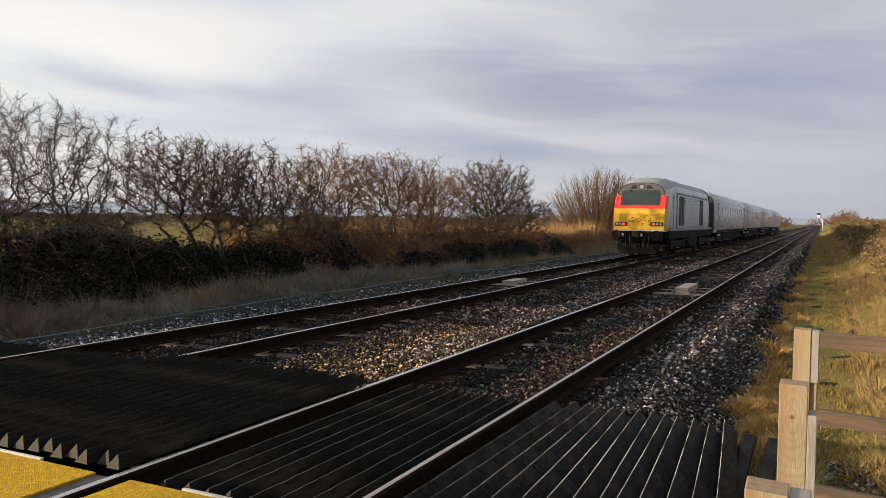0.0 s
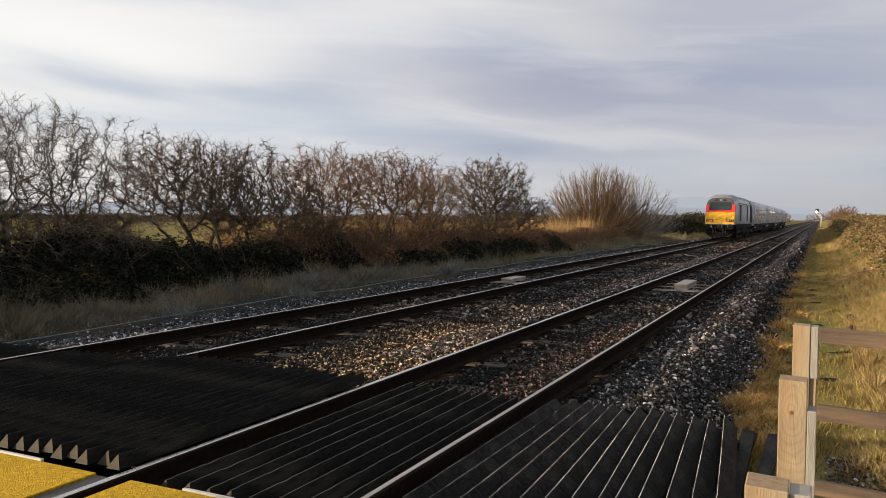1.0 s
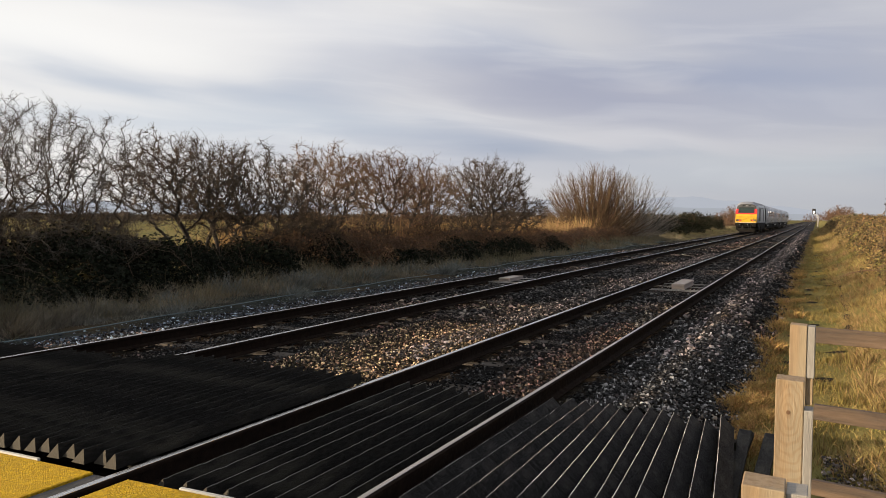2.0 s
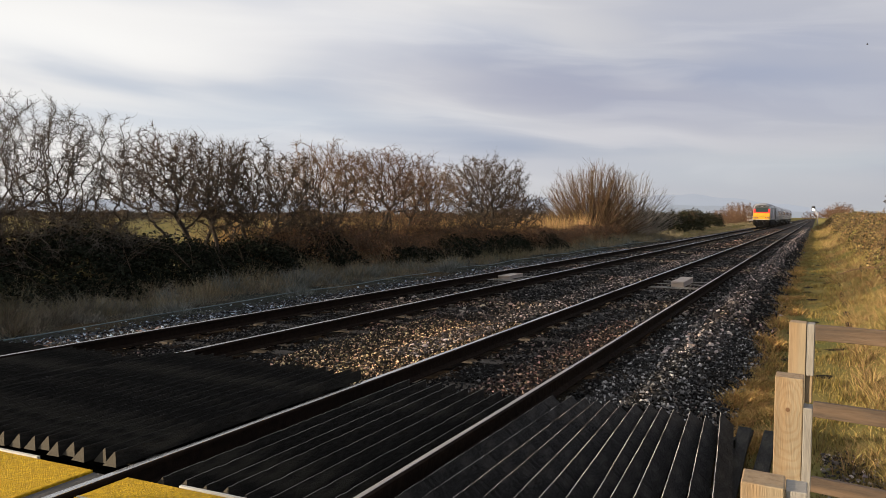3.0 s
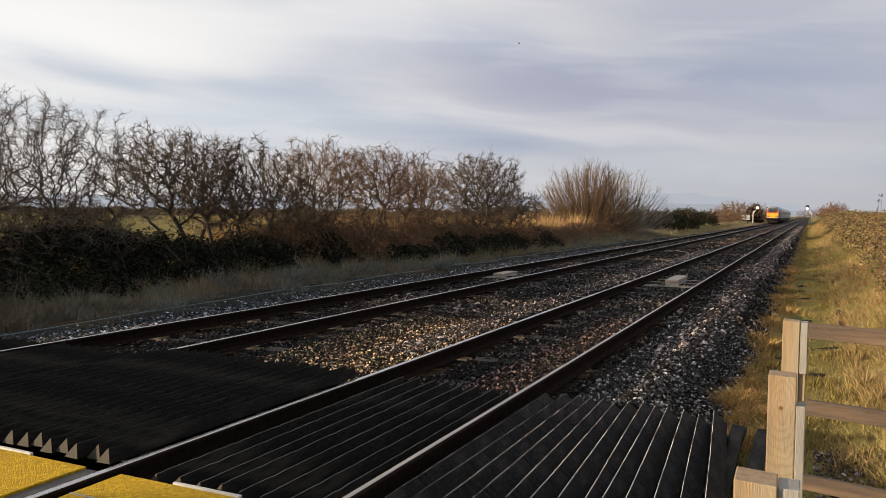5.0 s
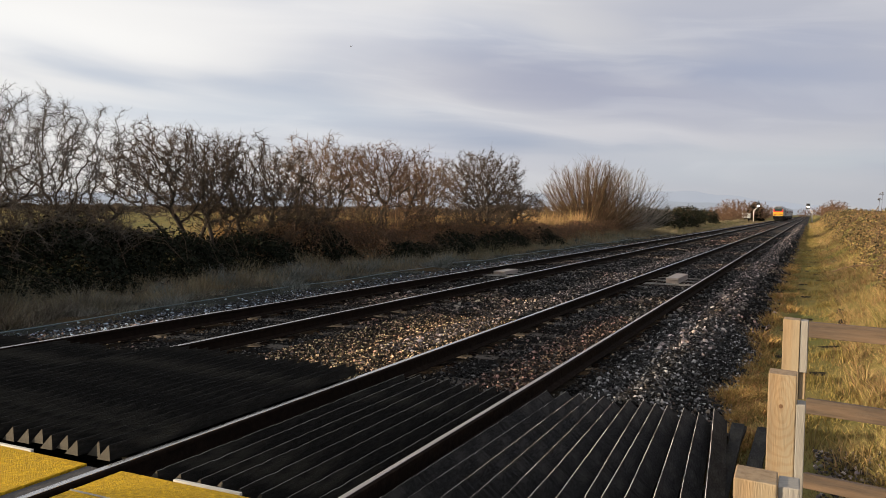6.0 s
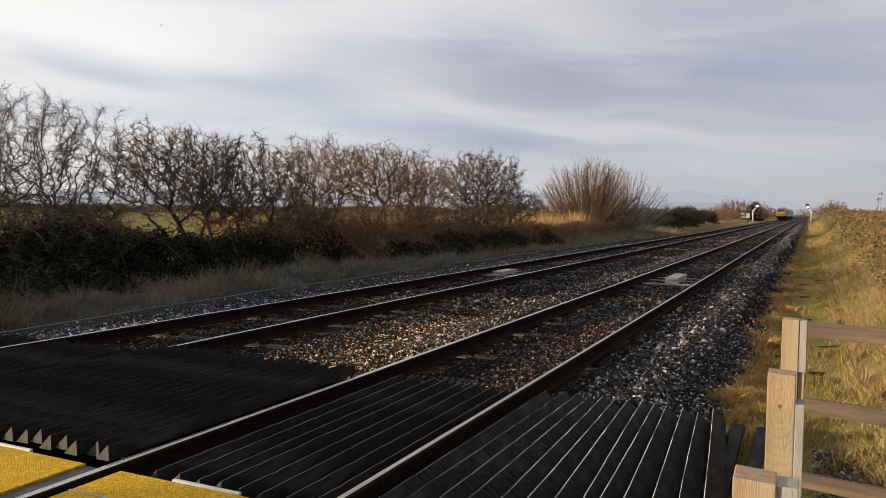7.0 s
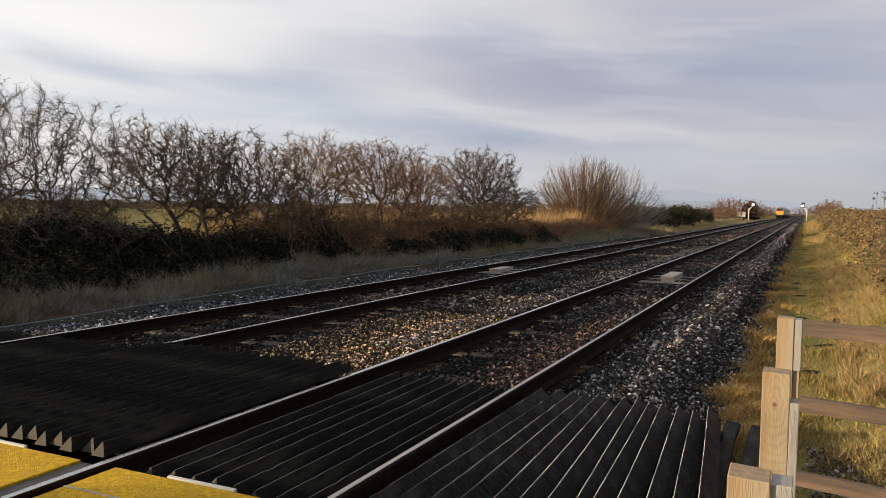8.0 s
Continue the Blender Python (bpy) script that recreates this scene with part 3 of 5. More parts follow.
def guards():
    """Right-angled timber bars on edge, laid along the track beside the crossing."""
    rng = random.Random(4)
    dry = [slat_mesh(k, M_SLAT_OUTER, M_SLAT_EDGE_LIT, 90, -1) for k in (1, 2, 3, 4)]
    edged = [slat_mesh(k, M_SLAT, M_EDGE_TARRED_LIT) for k in (5, 6, 7)]
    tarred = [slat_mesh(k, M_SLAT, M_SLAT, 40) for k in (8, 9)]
    # the outer bars spread a little towards the crossing: place of each crest near it and at the far end
    fan = ((-2.13, -2.10), (-2.00, -1.95), (-1.84, -1.82), (-1.68, -1.70), (-1.50, -1.59), (-1.37, -1.48), (-1.22, -1.37), (-1.06, -1.25), (-0.98, -1.14), (-0.85, -1.04), (-0.69, -0.90), (-0.54, -0.78), (-0.40, -0.67))
    spans = [(F1 - 1.25, F1 - 0.12, -0.10, 0.8, 0.118), (F1 + 0.13, F2 - 0.10, -0.09, 0.8, 0.118), (F2 + 0.075, N1 - 0.10, -0.026, 0.83, 0.132), (N1 + 0.14, N2 - 0.11, -0.13, 0.91, 0.165), (N2 + 0.10, -0.40, -0.165, 0.95, 0.0)]
    for x0, x1, z, ln, gap in spans:
        t = thing("trespass_guard", "row of dark tarred triangular timber bars beside the crossing", "trespass guard", "trespass guards")
        n = round((x1 - x0) / gap) if gap else len(fan)
        for i in range(n):
            xa = xb = x0 + (x1 - x0) * (i + 0.5) / n + rng.uniform(-0.012, 0.012)
            if not gap:
                xa, xb = fan[i][0] + 0.036, fan[i][1] + 0.036
            kind = dry if not gap else edged if xa > N1 else tarred
            ob = link("slat", kind[i % len(kind)], t)
            ob.location = (xa, 3.47 + rng.uniform(-0.04, 0.05), z + rng.uniform(-0.006, 0.006))
            ob.scale = (1, ln * rng.uniform(0.985, 1.015), 1)
            ob.rotation_euler = (rng.uniform(-0.002, 0.002), rng.uniform(-0.02, 0.02), math.atan2(xa - xb, 3.25))
        for y in (3.75, 3.5 + 1.7 * ln, 3.5 + 3.1 * ln):
            part("bearer", box(x0, x1 - (0.12 if not gap else 0), y - 0.05, y + 0.05, z - (0.22 if not gap else 0.075), z - 0.006), M_SLAT, t)
    boards = thing("edge_boards", "three dark weathered boards lying beside the timber bars", "boards")
    for i, (x, rz, dz) in enumerate(((-0.56, -1.2, 0.0), (-0.44, 1.0, 0.012), (-0.33, -0.5, 0.004))):
        b = part("board", box(-0.052, 0.052, 0, 3.6, -0.022, 0.022, 0.004), M_SLAT, boards)
        b.matrix_local = pose(x, 3.5, -0.27 + dz, 0, rng.uniform(-6, 6), rz)


guards()


# ---- boxes between the rails ----
def track_box(x, y0, y1, w, top):
    t = thing("track_magnet", "weathered pinkish-beige box cover fixed between the rails", "track equipment", "track equipment", at=(x, y0, 0))
    ln = y1 - y0
    part("cover", box(-w / 2, w / 2, 0, ln, -0.09, top, 0.018), M_BOX, t)
    part("end_ramp", extrude_section([(-w / 2, -0.16), (w / 2, -0.16), (w / 2 - 0.01, -0.088), (-w / 2 + 0.01, -0.088)], 0.02, ln - 0.02), M_BOX, t)
    for yy in (-0.35, -0.08, ln * 0.5, ln + 0.12):
        part("mounting_bar", box(-0.62, 0.62, yy - 0.03, yy + 0.03, -0.170, -0.155, 0.004), M_BATTEN, t, "dull grey cross bar")
    return t


track_box(-3.0, 19.6, 21.2, 0.31, -0.025)
track_box(-7.5, 19.6, 20.7, 0.32, -0.085)


# ---- fence ----
def post(x, y, w, d, top, foot=-0.55, turn=0.0, mat=M_POST):
    t = thing("fence_post", "square pale softwood fence post with sawn top", "fence post", "fence posts", at=(x, y, 0))
    t.rotation_euler = (0, 0, radians(turn))
    bm = box(-w / 2, w / 2, -d / 2, d / 2, foot, top, 0.004)
    for v in bm.verts:
        if v.co.z > 0:
            v.co.z += 0.0025 * math.sin(v.co.x * 40 + x * 30) + 0.0015 * math.sin(v.co.y * 60)
    part("shaft", bm, mat, t)
    return t


POSTS = [post(-0.10, 2.05, 0.098, 0.11, 0.916, turn=1), post(-0.078, 3.36, 0.102, 0.11, 0.932, mat=M_POST_KNOT), post(-0.078, 5.02, 0.092, 0.10, 0.945, turn=-2)]
knot = bmesh.new()
for r, dz in ((0.0085, 0.0), (0.0045, 0.0006)):
    c = bmesh.ops.create_circle(knot, cap_ends=True, segments=20, radius=r)["verts"]
    for v in c:
        v.co = Vector((v.co.x * 0.9 - 0.003, -0.0555 - dz - 0.0006, v.co.y + 0.807))
part("knot", knot, M_KNOT, POSTS[1], "dark knot in the wood")
for p, (x0, x1), (z0, z1), y in ((POSTS[0], (0.050, 0.098), (-0.5, 0.908), 0.0), (POSTS[1], (0.052, 0.085), (-0.5, 0.820), -0.01), (POSTS[2], (0.047, 0.088), (0.64, 0.94), 0.0)):
    part("batten", box(x0, x1, -0.045 + y, 0.045 + y, z0, z1, 0.003), M_BATTEN, p, "grey batten on the post")
# Added block in place of the shaded recess between the battens.
part("recess_block", box(0.047, 0.082, -0.03, 0.04, 0.48, 0.655, 0.003), M_POST, POSTS[2], "brown block standing in for the recess between the battens")
side_fence = [(0.90, 0), (0.455, 1), (0.02, 2)]
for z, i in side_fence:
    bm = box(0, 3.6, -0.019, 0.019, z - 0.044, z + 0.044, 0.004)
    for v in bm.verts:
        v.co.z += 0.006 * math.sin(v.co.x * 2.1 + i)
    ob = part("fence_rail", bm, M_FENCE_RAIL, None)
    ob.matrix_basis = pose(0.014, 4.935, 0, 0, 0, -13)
    tagged(ob, "dark brown wooden rail of the side fence", "fence rail", "rails of the side fence")
post(1.72, 4.60, 0.10, 0.10, 0.95, turn=-13)
post(3.44, 4.20, 0.10, 0.10, 0.95, turn=-13)


# ---- ground cable on the verge ----
def cable():
    cu = bpy.data.curves.new("ground_cable", "CURVE")
    cu.dimensions, cu.bevel_depth, cu.bevel_resolution = "3D", 0.010, 2
    sp = cu.splines.new("POLY")
    ys = np.arange(4, 70, 0.6)
    sp.points.add(len(ys) - 1)
    for p, y in zip(sp.points, ys):
        x = -10.75 - 0.45 * math.tanh((y - 9) / 8) + 0.02 * math.sin(y * 0.7)
        p.co = (x, y, float(land(x, y)) + 0.09 + 0.01 * math.sin(y * 1.3), 1)
    cu.materials.append(M_CABLE)
    tagged(new("ground_cable", cu), "thin grey-green cable lying along the edge of the ballast", "cable")


cable()


# ---- signals ----
def signal(x, y, side):
    t = thing("railway_signal", "white post railway signal with a lit lamp in a black head", "signal", "line signals", at=(x, y, float(land(x, y))))
    part("mast", cyl((0, 0, 0), (0, 0, 2.9), 0.13, 0.11), M_WALL, t, "pale painted mast", True)
    part("base_plate", box(-0.35, 0.35, -0.35, 0.35, -0.05, 0.12, 0.02), M_SLEEPER, t)
    part("bracket", cyl((0, 0, 2.8), (side * 0.95, 0, 3.55), 0.09, 0.08, bm=cyl((0, 0, 2.3), (side * 0.5, 0, 3.18), 0.05)), M_WALL, t)
    head = part("signal_head", box(side * 0.95 - 0.42, side * 0.95 + 0.42, -0.12, 0.12, 3.35, 4.65, 0.12), M_BLACK, t, "black head")
    hood = cyl((side * 0.95, -0.14, 3.82), (side * 0.95, -0.18, 3.82), 0.25, seg=20)
    part("lamp", hood, M_LAMP, head, "lit warm white lamp")
    part("hood", cyl((side * 0.95, -0.13, 4.2), (side * 0.95, -0.45, 4.2), 0.16, 0.18, 14), M_BLACK, head)
    return t


signal(-12.2, 198.5, 1)
signal(0.25, 212.0, -1)
cab = thing("equipment_cabinet", "pale grey lineside equipment cabinet beside the signal", "cabinet", at=(-13.6, 196, float(land(-13.6, 196))))
part("body", box(-0.95, 0.95, -0.4, 0.4, 0.5, 1.75, 0.03), M_SLEEPER, cab)
for dx in (-0.47, 0.47):
    part("door", box(dx - 0.42, dx + 0.42, -0.44, -0.405, 0.56, 1.69, 0.01), M_GALV, cab)
    part("leg", box(dx - 0.1, dx + 0.1, -0.3, 0.3, -0.3, 0.5), M_UNDER, cab)


# ---- distance ----
def hills(far, share, seed):
    """A ridge whose height follows the skyline beyond the line."""
    rng = np.random.RandomState(seed)
    deg = np.linspace(-75, 75, 220)
    top = np.interp(deg, [-75, -40, -25, -18, -12, -8, -5, -2, 3, 20, 75], [30, 55, 60, 78, 84, 92, 80, 48, 26, 20, 24]) * share
    top = top + (4 * np.sin(deg * 0.9 + seed) + 3 * np.sin(deg * 2.3 + seed * 2) + rng.rand(len(deg)) * 1.2) * share
    c = np.stack([np.sin(np.radians(deg)), np.cos(np.radians(deg))], -1)
    n = len(deg)
    V = np.concatenate([np.c_[c * (far - 150), np.full(n, -30)], np.c_[c * far, top * far / 3500]])
    i = np.arange(n - 1)
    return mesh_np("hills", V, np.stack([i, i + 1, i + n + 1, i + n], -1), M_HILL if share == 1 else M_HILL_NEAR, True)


tagged(link("backdrop_hills", hills(3500, 1, 3)), "far hills beyond the fields, haze put into a glowing pale blue", "hills", kind="structure")
tagged(link("backdrop_foothills", hills(3000, 0.55, 5)), "lower hills in front of the far ridge, haze in their glowing colour", "hills", kind="structure")


# ---- plants ----
def stick_mesh(name, segs, mat, sides=3, cones=None):
    """Tapered sticks: rows of x0 y0 z0 x1 y1 z1 r0 r1; cones: pointed twigs to go with them."""
    S = np.asarray(segs, np.float64)
    a, b, r0, r1 = S[:, 0:3], S[:, 3:6], S[:, 6], S[:, 7]
    d = b - a
    d /= np.linalg.norm(d, axis=1)[:, None] + 1e-9
    ref = np.where(np.abs(d[:, 2:3]) > 0.9, [[1.0, 0, 0]], [[0, 0, 1.0]])
    u = np.cross(d, ref)
    u /= np.linalg.norm(u, axis=1)[:, None] + 1e-9
    w = np.cross(d, u)
    V = []
    for k in range(sides):
        t = 2 * math.pi * k / sides
        o = u * math.cos(t) + w * math.sin(t)
        V += [a + o * r0[:, None], b + o * r1[:, None]]
    V = np.stack(V, 1)
    base = np.arange(len(V))[:, None] * (2 * sides)
    F = np.concatenate([base + np.array([[2 * k, (2 * k + 2) % (2 * sides), (2 * k + 3) % (2 * sides), 2 * k + 1]]) for k in range(sides)])
    V = V.reshape(-1, 3)
    if cones is not None:
        W, G = cone_mesh_arrays(cones)
        F = np.concatenate([F[:, [0, 1, 2]], F[:, [0, 2, 3]], G + len(V)])
        V = np.concatenate([V, W])
    return mesh_np(name, V, F, mat)


def cone_mesh_arrays(segs, sides=3):
    """Points and faces of thin cones: rows of x0 y0 z0 x1 y1 z1 r0."""
    S = np.asarray(segs, np.float64)
    a, b, r = S[:, 0:3], S[:, 3:6], S[:, 6:7]
    d = b - a
    d /= np.linalg.norm(d, axis=1)[:, None] + 1e-9
    u = np.cross(d, np.where(np.abs(d[:, 2:3]) > 0.9, [[1.0, 0, 0]], [[0, 0, 1.0]]))
    u /= np.linalg.norm(u, axis=1)[:, None] + 1e-9
    w = np.cross(d, u)
    V = np.stack([a + (u * math.cos(2 * math.pi * k / sides) + w * math.sin(2 * math.pi * k / sides)) * r for k in range(sides)] + [b], 1)
    base = np.arange(len(S))[:, None] * (sides + 1)
    return V.reshape(-1, 3), np.concatenate([base + np.array([[k, (k + 1) % sides, sides]]) for k in range(sides)])


def crown_skeleton(seed, lobes, bases, n, step=0.13, reach=0.9, kill=0.2, comb=(0, 0, 0)):
    """Limbs that grow from the bases towards free room in the crown. lobes: ellipsoids cx cy cz rx ry rz; bases: foot x y and head x y z of each stem. Gives nodes, parents and the stem of each base."""
    rng = np.random.RandomState(seed)
    vol = np.array([l[3] * l[4] * l[5] for l in lobes])
    pts = []
    for l, share in zip(lobes, vol / vol.sum()):
        d = rng.normal(size=(int(n * share), 3))
        d /= np.linalg.norm(d, axis=1)[:, None]
        lump = 1 + 0.13 * np.sin(d[:, 1] * 6 + seed) * np.cos(d[:, 2] * 5 + seed * 2) + 0.10 * np.sin(d[:, 0] * 9 + d[:, 1] * 8)
        pts.append(np.array(l[:3]) + d * (rng.rand(len(d)) ** 0.42 * lump)[:, None] * np.array(l[3:]))
    A = np.concatenate(pts)
    A = A[A[:, 2] > 0.25]
    N, par, stem = [], [], []
    for k, (fx, fy, hx, hy, hz) in enumerate(bases):
        f, h = np.array((fx, fy, -0.35)), np.array((hx, hy, hz))
        cnt = max(3, int(np.linalg.norm(h - f) / 0.22))
        bow = rng.normal(0, 0.12, 3) * [1, 1, 0.2]
        for i in range(cnt + 1):
            t = i / cnt
            N.append(f + (h - f) * t + bow * math.sin(math.pi * t) + rng.normal(0, 0.015, 3) * (t > 0))
            par.append(len(N) - 2 if i else -1)
            stem.append(k)
    N = np.array(N)
    par, stem = list(par), list(stem)
    head = np.array([N[i] - N[par[i]] if par[i] >= 0 else (0, 0, 1.0) for i in range(len(N))])
    head /= np.linalg.norm(head, axis=1)[:, None] + 1e-9
    D = np.linalg.norm(A[:, None] - N[None], axis=2)
    near, dist = D.argmin(1), D.min(1)
    for _ in range(90):
        act = dist < reach
        if not act.any():
            break
        pull = np.zeros((len(N), 3))
        v = A[act] - N[near[act]]
        np.add.at(pull, near[act], v / (np.linalg.norm(v, axis=1)[:, None] + 1e-9))
        who = np.unique(near[act])
        g = pull[who]
        g /= np.linalg.norm(g, axis=1)[:, None] + 1e-9
        g = g + head[who] * 0.25 + rng.normal(0, 0.48, g.shape) + np.array(comb)
        g /= np.linalg.norm(g, axis=1)[:, None] + 1e-9
        Q = N[who] + g * step
        ok = np.linalg.norm(Q[:, None] - N[None], axis=2).min(1) > step * 0.55
        if not ok.any():
            break
        Q, g, who = Q[ok], g[ok], who[ok]
        first = len(N)
        N, head = np.concatenate([N, Q]), np.concatenate([head, g])
        par += list(who)
        stem += [-1] * len(Q)
        E = np.linalg.norm(A[:, None] - Q[None], axis=2)
        j, e = E.argmin(1), E.min(1)
        better = e < dist
        near, dist = np.where(better, first + j, near), np.where(better, e, dist)
        live = dist > kill
        A, near, dist = A[live], near[live], dist[live]
        if not len(A):
            break
    return N, np.array(par), np.array(stem), head


def thorn(name, seed, lobes, bases, mat, label, limb_mat=None, n=2000, twig=0.0065, shoots=2, reach=0.9, kill=0.2, step=0.13, comb=(0, 0, 0), long=0.13, category="bush"):
    """A bare thorn bush: stems, crooked limbs that fill the crown, and a haze of zigzag twigs with spurs."""
    N, par, stem, head = crown_skeleton(seed, lobes, bases, n, step, reach, kill, comb)
    rng = np.random.RandomState(seed + 7)
    r = np.zeros(len(N))
    for i in range(len(N) - 1, -1, -1):
        r[i] = max(r[i], twig ** 2.55)
        if par[i] >= 0:
            r[par[i]] += r[i]
    r = np.minimum(r ** (1 / 2.55), 0.07)
    kid = np.nonzero(par >= 0)[0]
    S = np.c_[N[par[kid]], N[kid], np.minimum(r[par[kid]], r[kid] * 1.5), r[kid]]
    t = thing(name, label, category, "hedge bushes")
    limb_mat = limb_mat or M_BARK
    for k in range(len(bases)):
        link("stem", stick_mesh("stem", S[stem[kid] == k], limb_mat, 7), t)
    rest = stem[kid] < 0
    thick = rest & (r[kid] > twig * 1.9)
    tagged(link("branchwork", stick_mesh("branchwork", S[thick], limb_mat, 4), t), kind="stuff")
    src = np.repeat(np.nonzero((r < twig * 4.5) & (stem < 0))[0], shoots)
    src = src[rng.rand(len(src)) < 0.8]
    P = N[src] + (N[par[src]] - N[src]) * rng.rand(len(src))[:, None]
    D = head[src] * 0.7 + rng.normal(0, 0.75, (len(src), 3)) + np.array(comb) * 2 + [0, 0, 0.12]
    ln = long * rng.uniform(0.5, 1.3, len(src))
    whip = (rng.rand(len(src)) < 0.012) & (P[:, 2] > np.percentile(N[:, 2], 80))
    ln[whip] *= 1.9
    D[whip] = D[whip] * 0.25 + [0, 0, 0.8]
    fine, tips = [S[rest & ~thick]], []
    for s in range(2):
        D = D / (np.linalg.norm(D, axis=1)[:, None] + 1e-9)
        D = D + rng.normal(0, 0.30, D.shape)
        D /= np.linalg.norm(D, axis=1)[:, None] + 1e-9
        Q = P + D * ln[:, None]
        row = np.c_[P, Q, np.full(len(P), twig * (0.8 - 0.25 * s)), np.full(len(P), twig * 0.5)]
        (tips if s else fine).append(row)
        spur = rng.rand(len(P)) < 0.8
        E = D[spur] + rng.normal(0, 0.7, (spur.sum(), 3))
        E /= np.linalg.norm(E, axis=1)[:, None] + 1e-9
        c = (P + (Q - P) * 0.7)[spur]
        tips.append(np.c_[c, c + E * (ln[spur] * rng.uniform(0.6, 1.1, spur.sum()))[:, None], np.full(spur.sum(), twig * 0.6), np.zeros(spur.sum())])
        P = Q
    link("crown", stick_mesh("crown", np.concatenate(fine), mat, 3, np.concatenate(tips)), t, "bare tangle of thin twigs")["kind"] = "stuff"
    return t


def fan_bush(name, seed, height, width, stems, mat, label, twig=0.009, low=74):
    """A bush of many straight stems that fan out of one stool and turn upward."""
    rng = random.Random(seed)
    thick, fine = [], []

    def shoot(out, p, q, lift, r0, r1, steps):
        ctrl = p.lerp(q, 0.55) - Vector((0, 0, lift))
        pts = [(p * (1 - u) ** 2 + ctrl * (2 * u * (1 - u)) + q * u ** 2) + Vector((rng.gauss(0, 1), rng.gauss(0, 1), rng.gauss(0, 1))) * 0.02 * (0 < u < 1) for u in (i / steps for i in range(steps + 1))]
        for i, (a, b) in enumerate(zip(pts, pts[1:])):
            out.append((*a, *b, r0 + (r1 - r0) * i / steps, r0 + (r1 - r0) * (i + 1) / steps))
        return pts
    for k in range(stems):
        a, p = rng.uniform(0, 2 * math.pi), radians(low) * rng.random() ** 0.7
        rim = rng.uniform(0.86, 1.04)
        tip = Vector((math.cos(a) * math.sin(p) * width / 2 * rim, math.sin(a) * math.sin(p) * width / 2 * rim, math.cos(p) * height * rim + 0.25))
        foot = Vector((math.cos(a) * 0.5 * rng.random(), math.sin(a) * 0.5 * rng.random(), -0.3))
        pts = shoot(thick, foot, tip, 0.10 * height * math.sin(p), 0.030, twig, 8)
        for j in range(2, 9):
            for _ in range(2):
                d = (pts[j] - pts[j - 1]).normalized()
                q = pts[j] + (d + Vector((rng.gauss(0, 0.34), rng.gauss(0, 0.34), rng.gauss(0.12, 0.25)))) * height * rng.uniform(0.08, 0.20) * (1.35 - j / 8)
                sub = shoot(fine, pts[j], q, 0.05, twig * 1.1, twig * 0.6, 2)
                for m in (1, 2):
                    e = (sub[m] - sub[m - 1]).normalized()
                    q2 = sub[m] + (e + Vector((rng.gauss(0, 0.4), rng.gauss(0, 0.4), rng.gauss(0.1, 0.3)))) * height * rng.uniform(0.05, 0.11)
                    shoot(fine, sub[m], q2, 0.0, twig * 0.8, twig * 0.3, 1)
    t = thing(name, label, "bush", "hedge bushes")
    tagged(link("branchwork", stick_mesh("branchwork", thick, mat, 4), t), kind="stuff")
    link("crown", stick_mesh("crown", fine, mat, 3), t, "straight upright twigs")["kind"] = "stuff"
    return t


def place(t, x, y, turn, s=1.0, sz=1.0, dz=-0.1):
    t.matrix_basis = Matrix.Translation((x, y, float(land(x, y)) + dz)) @ Matrix.Rotation(radians(turn), 4, "Z")
    t.scale = (s, s, s * sz)
    return t


def again(src, x, y, turn, s=1.0, sz=1.0, dz=-0.1):
    c = copy_thing(src, Matrix.Identity(4))
    return place(c, x, y, turn, s, sz, dz)


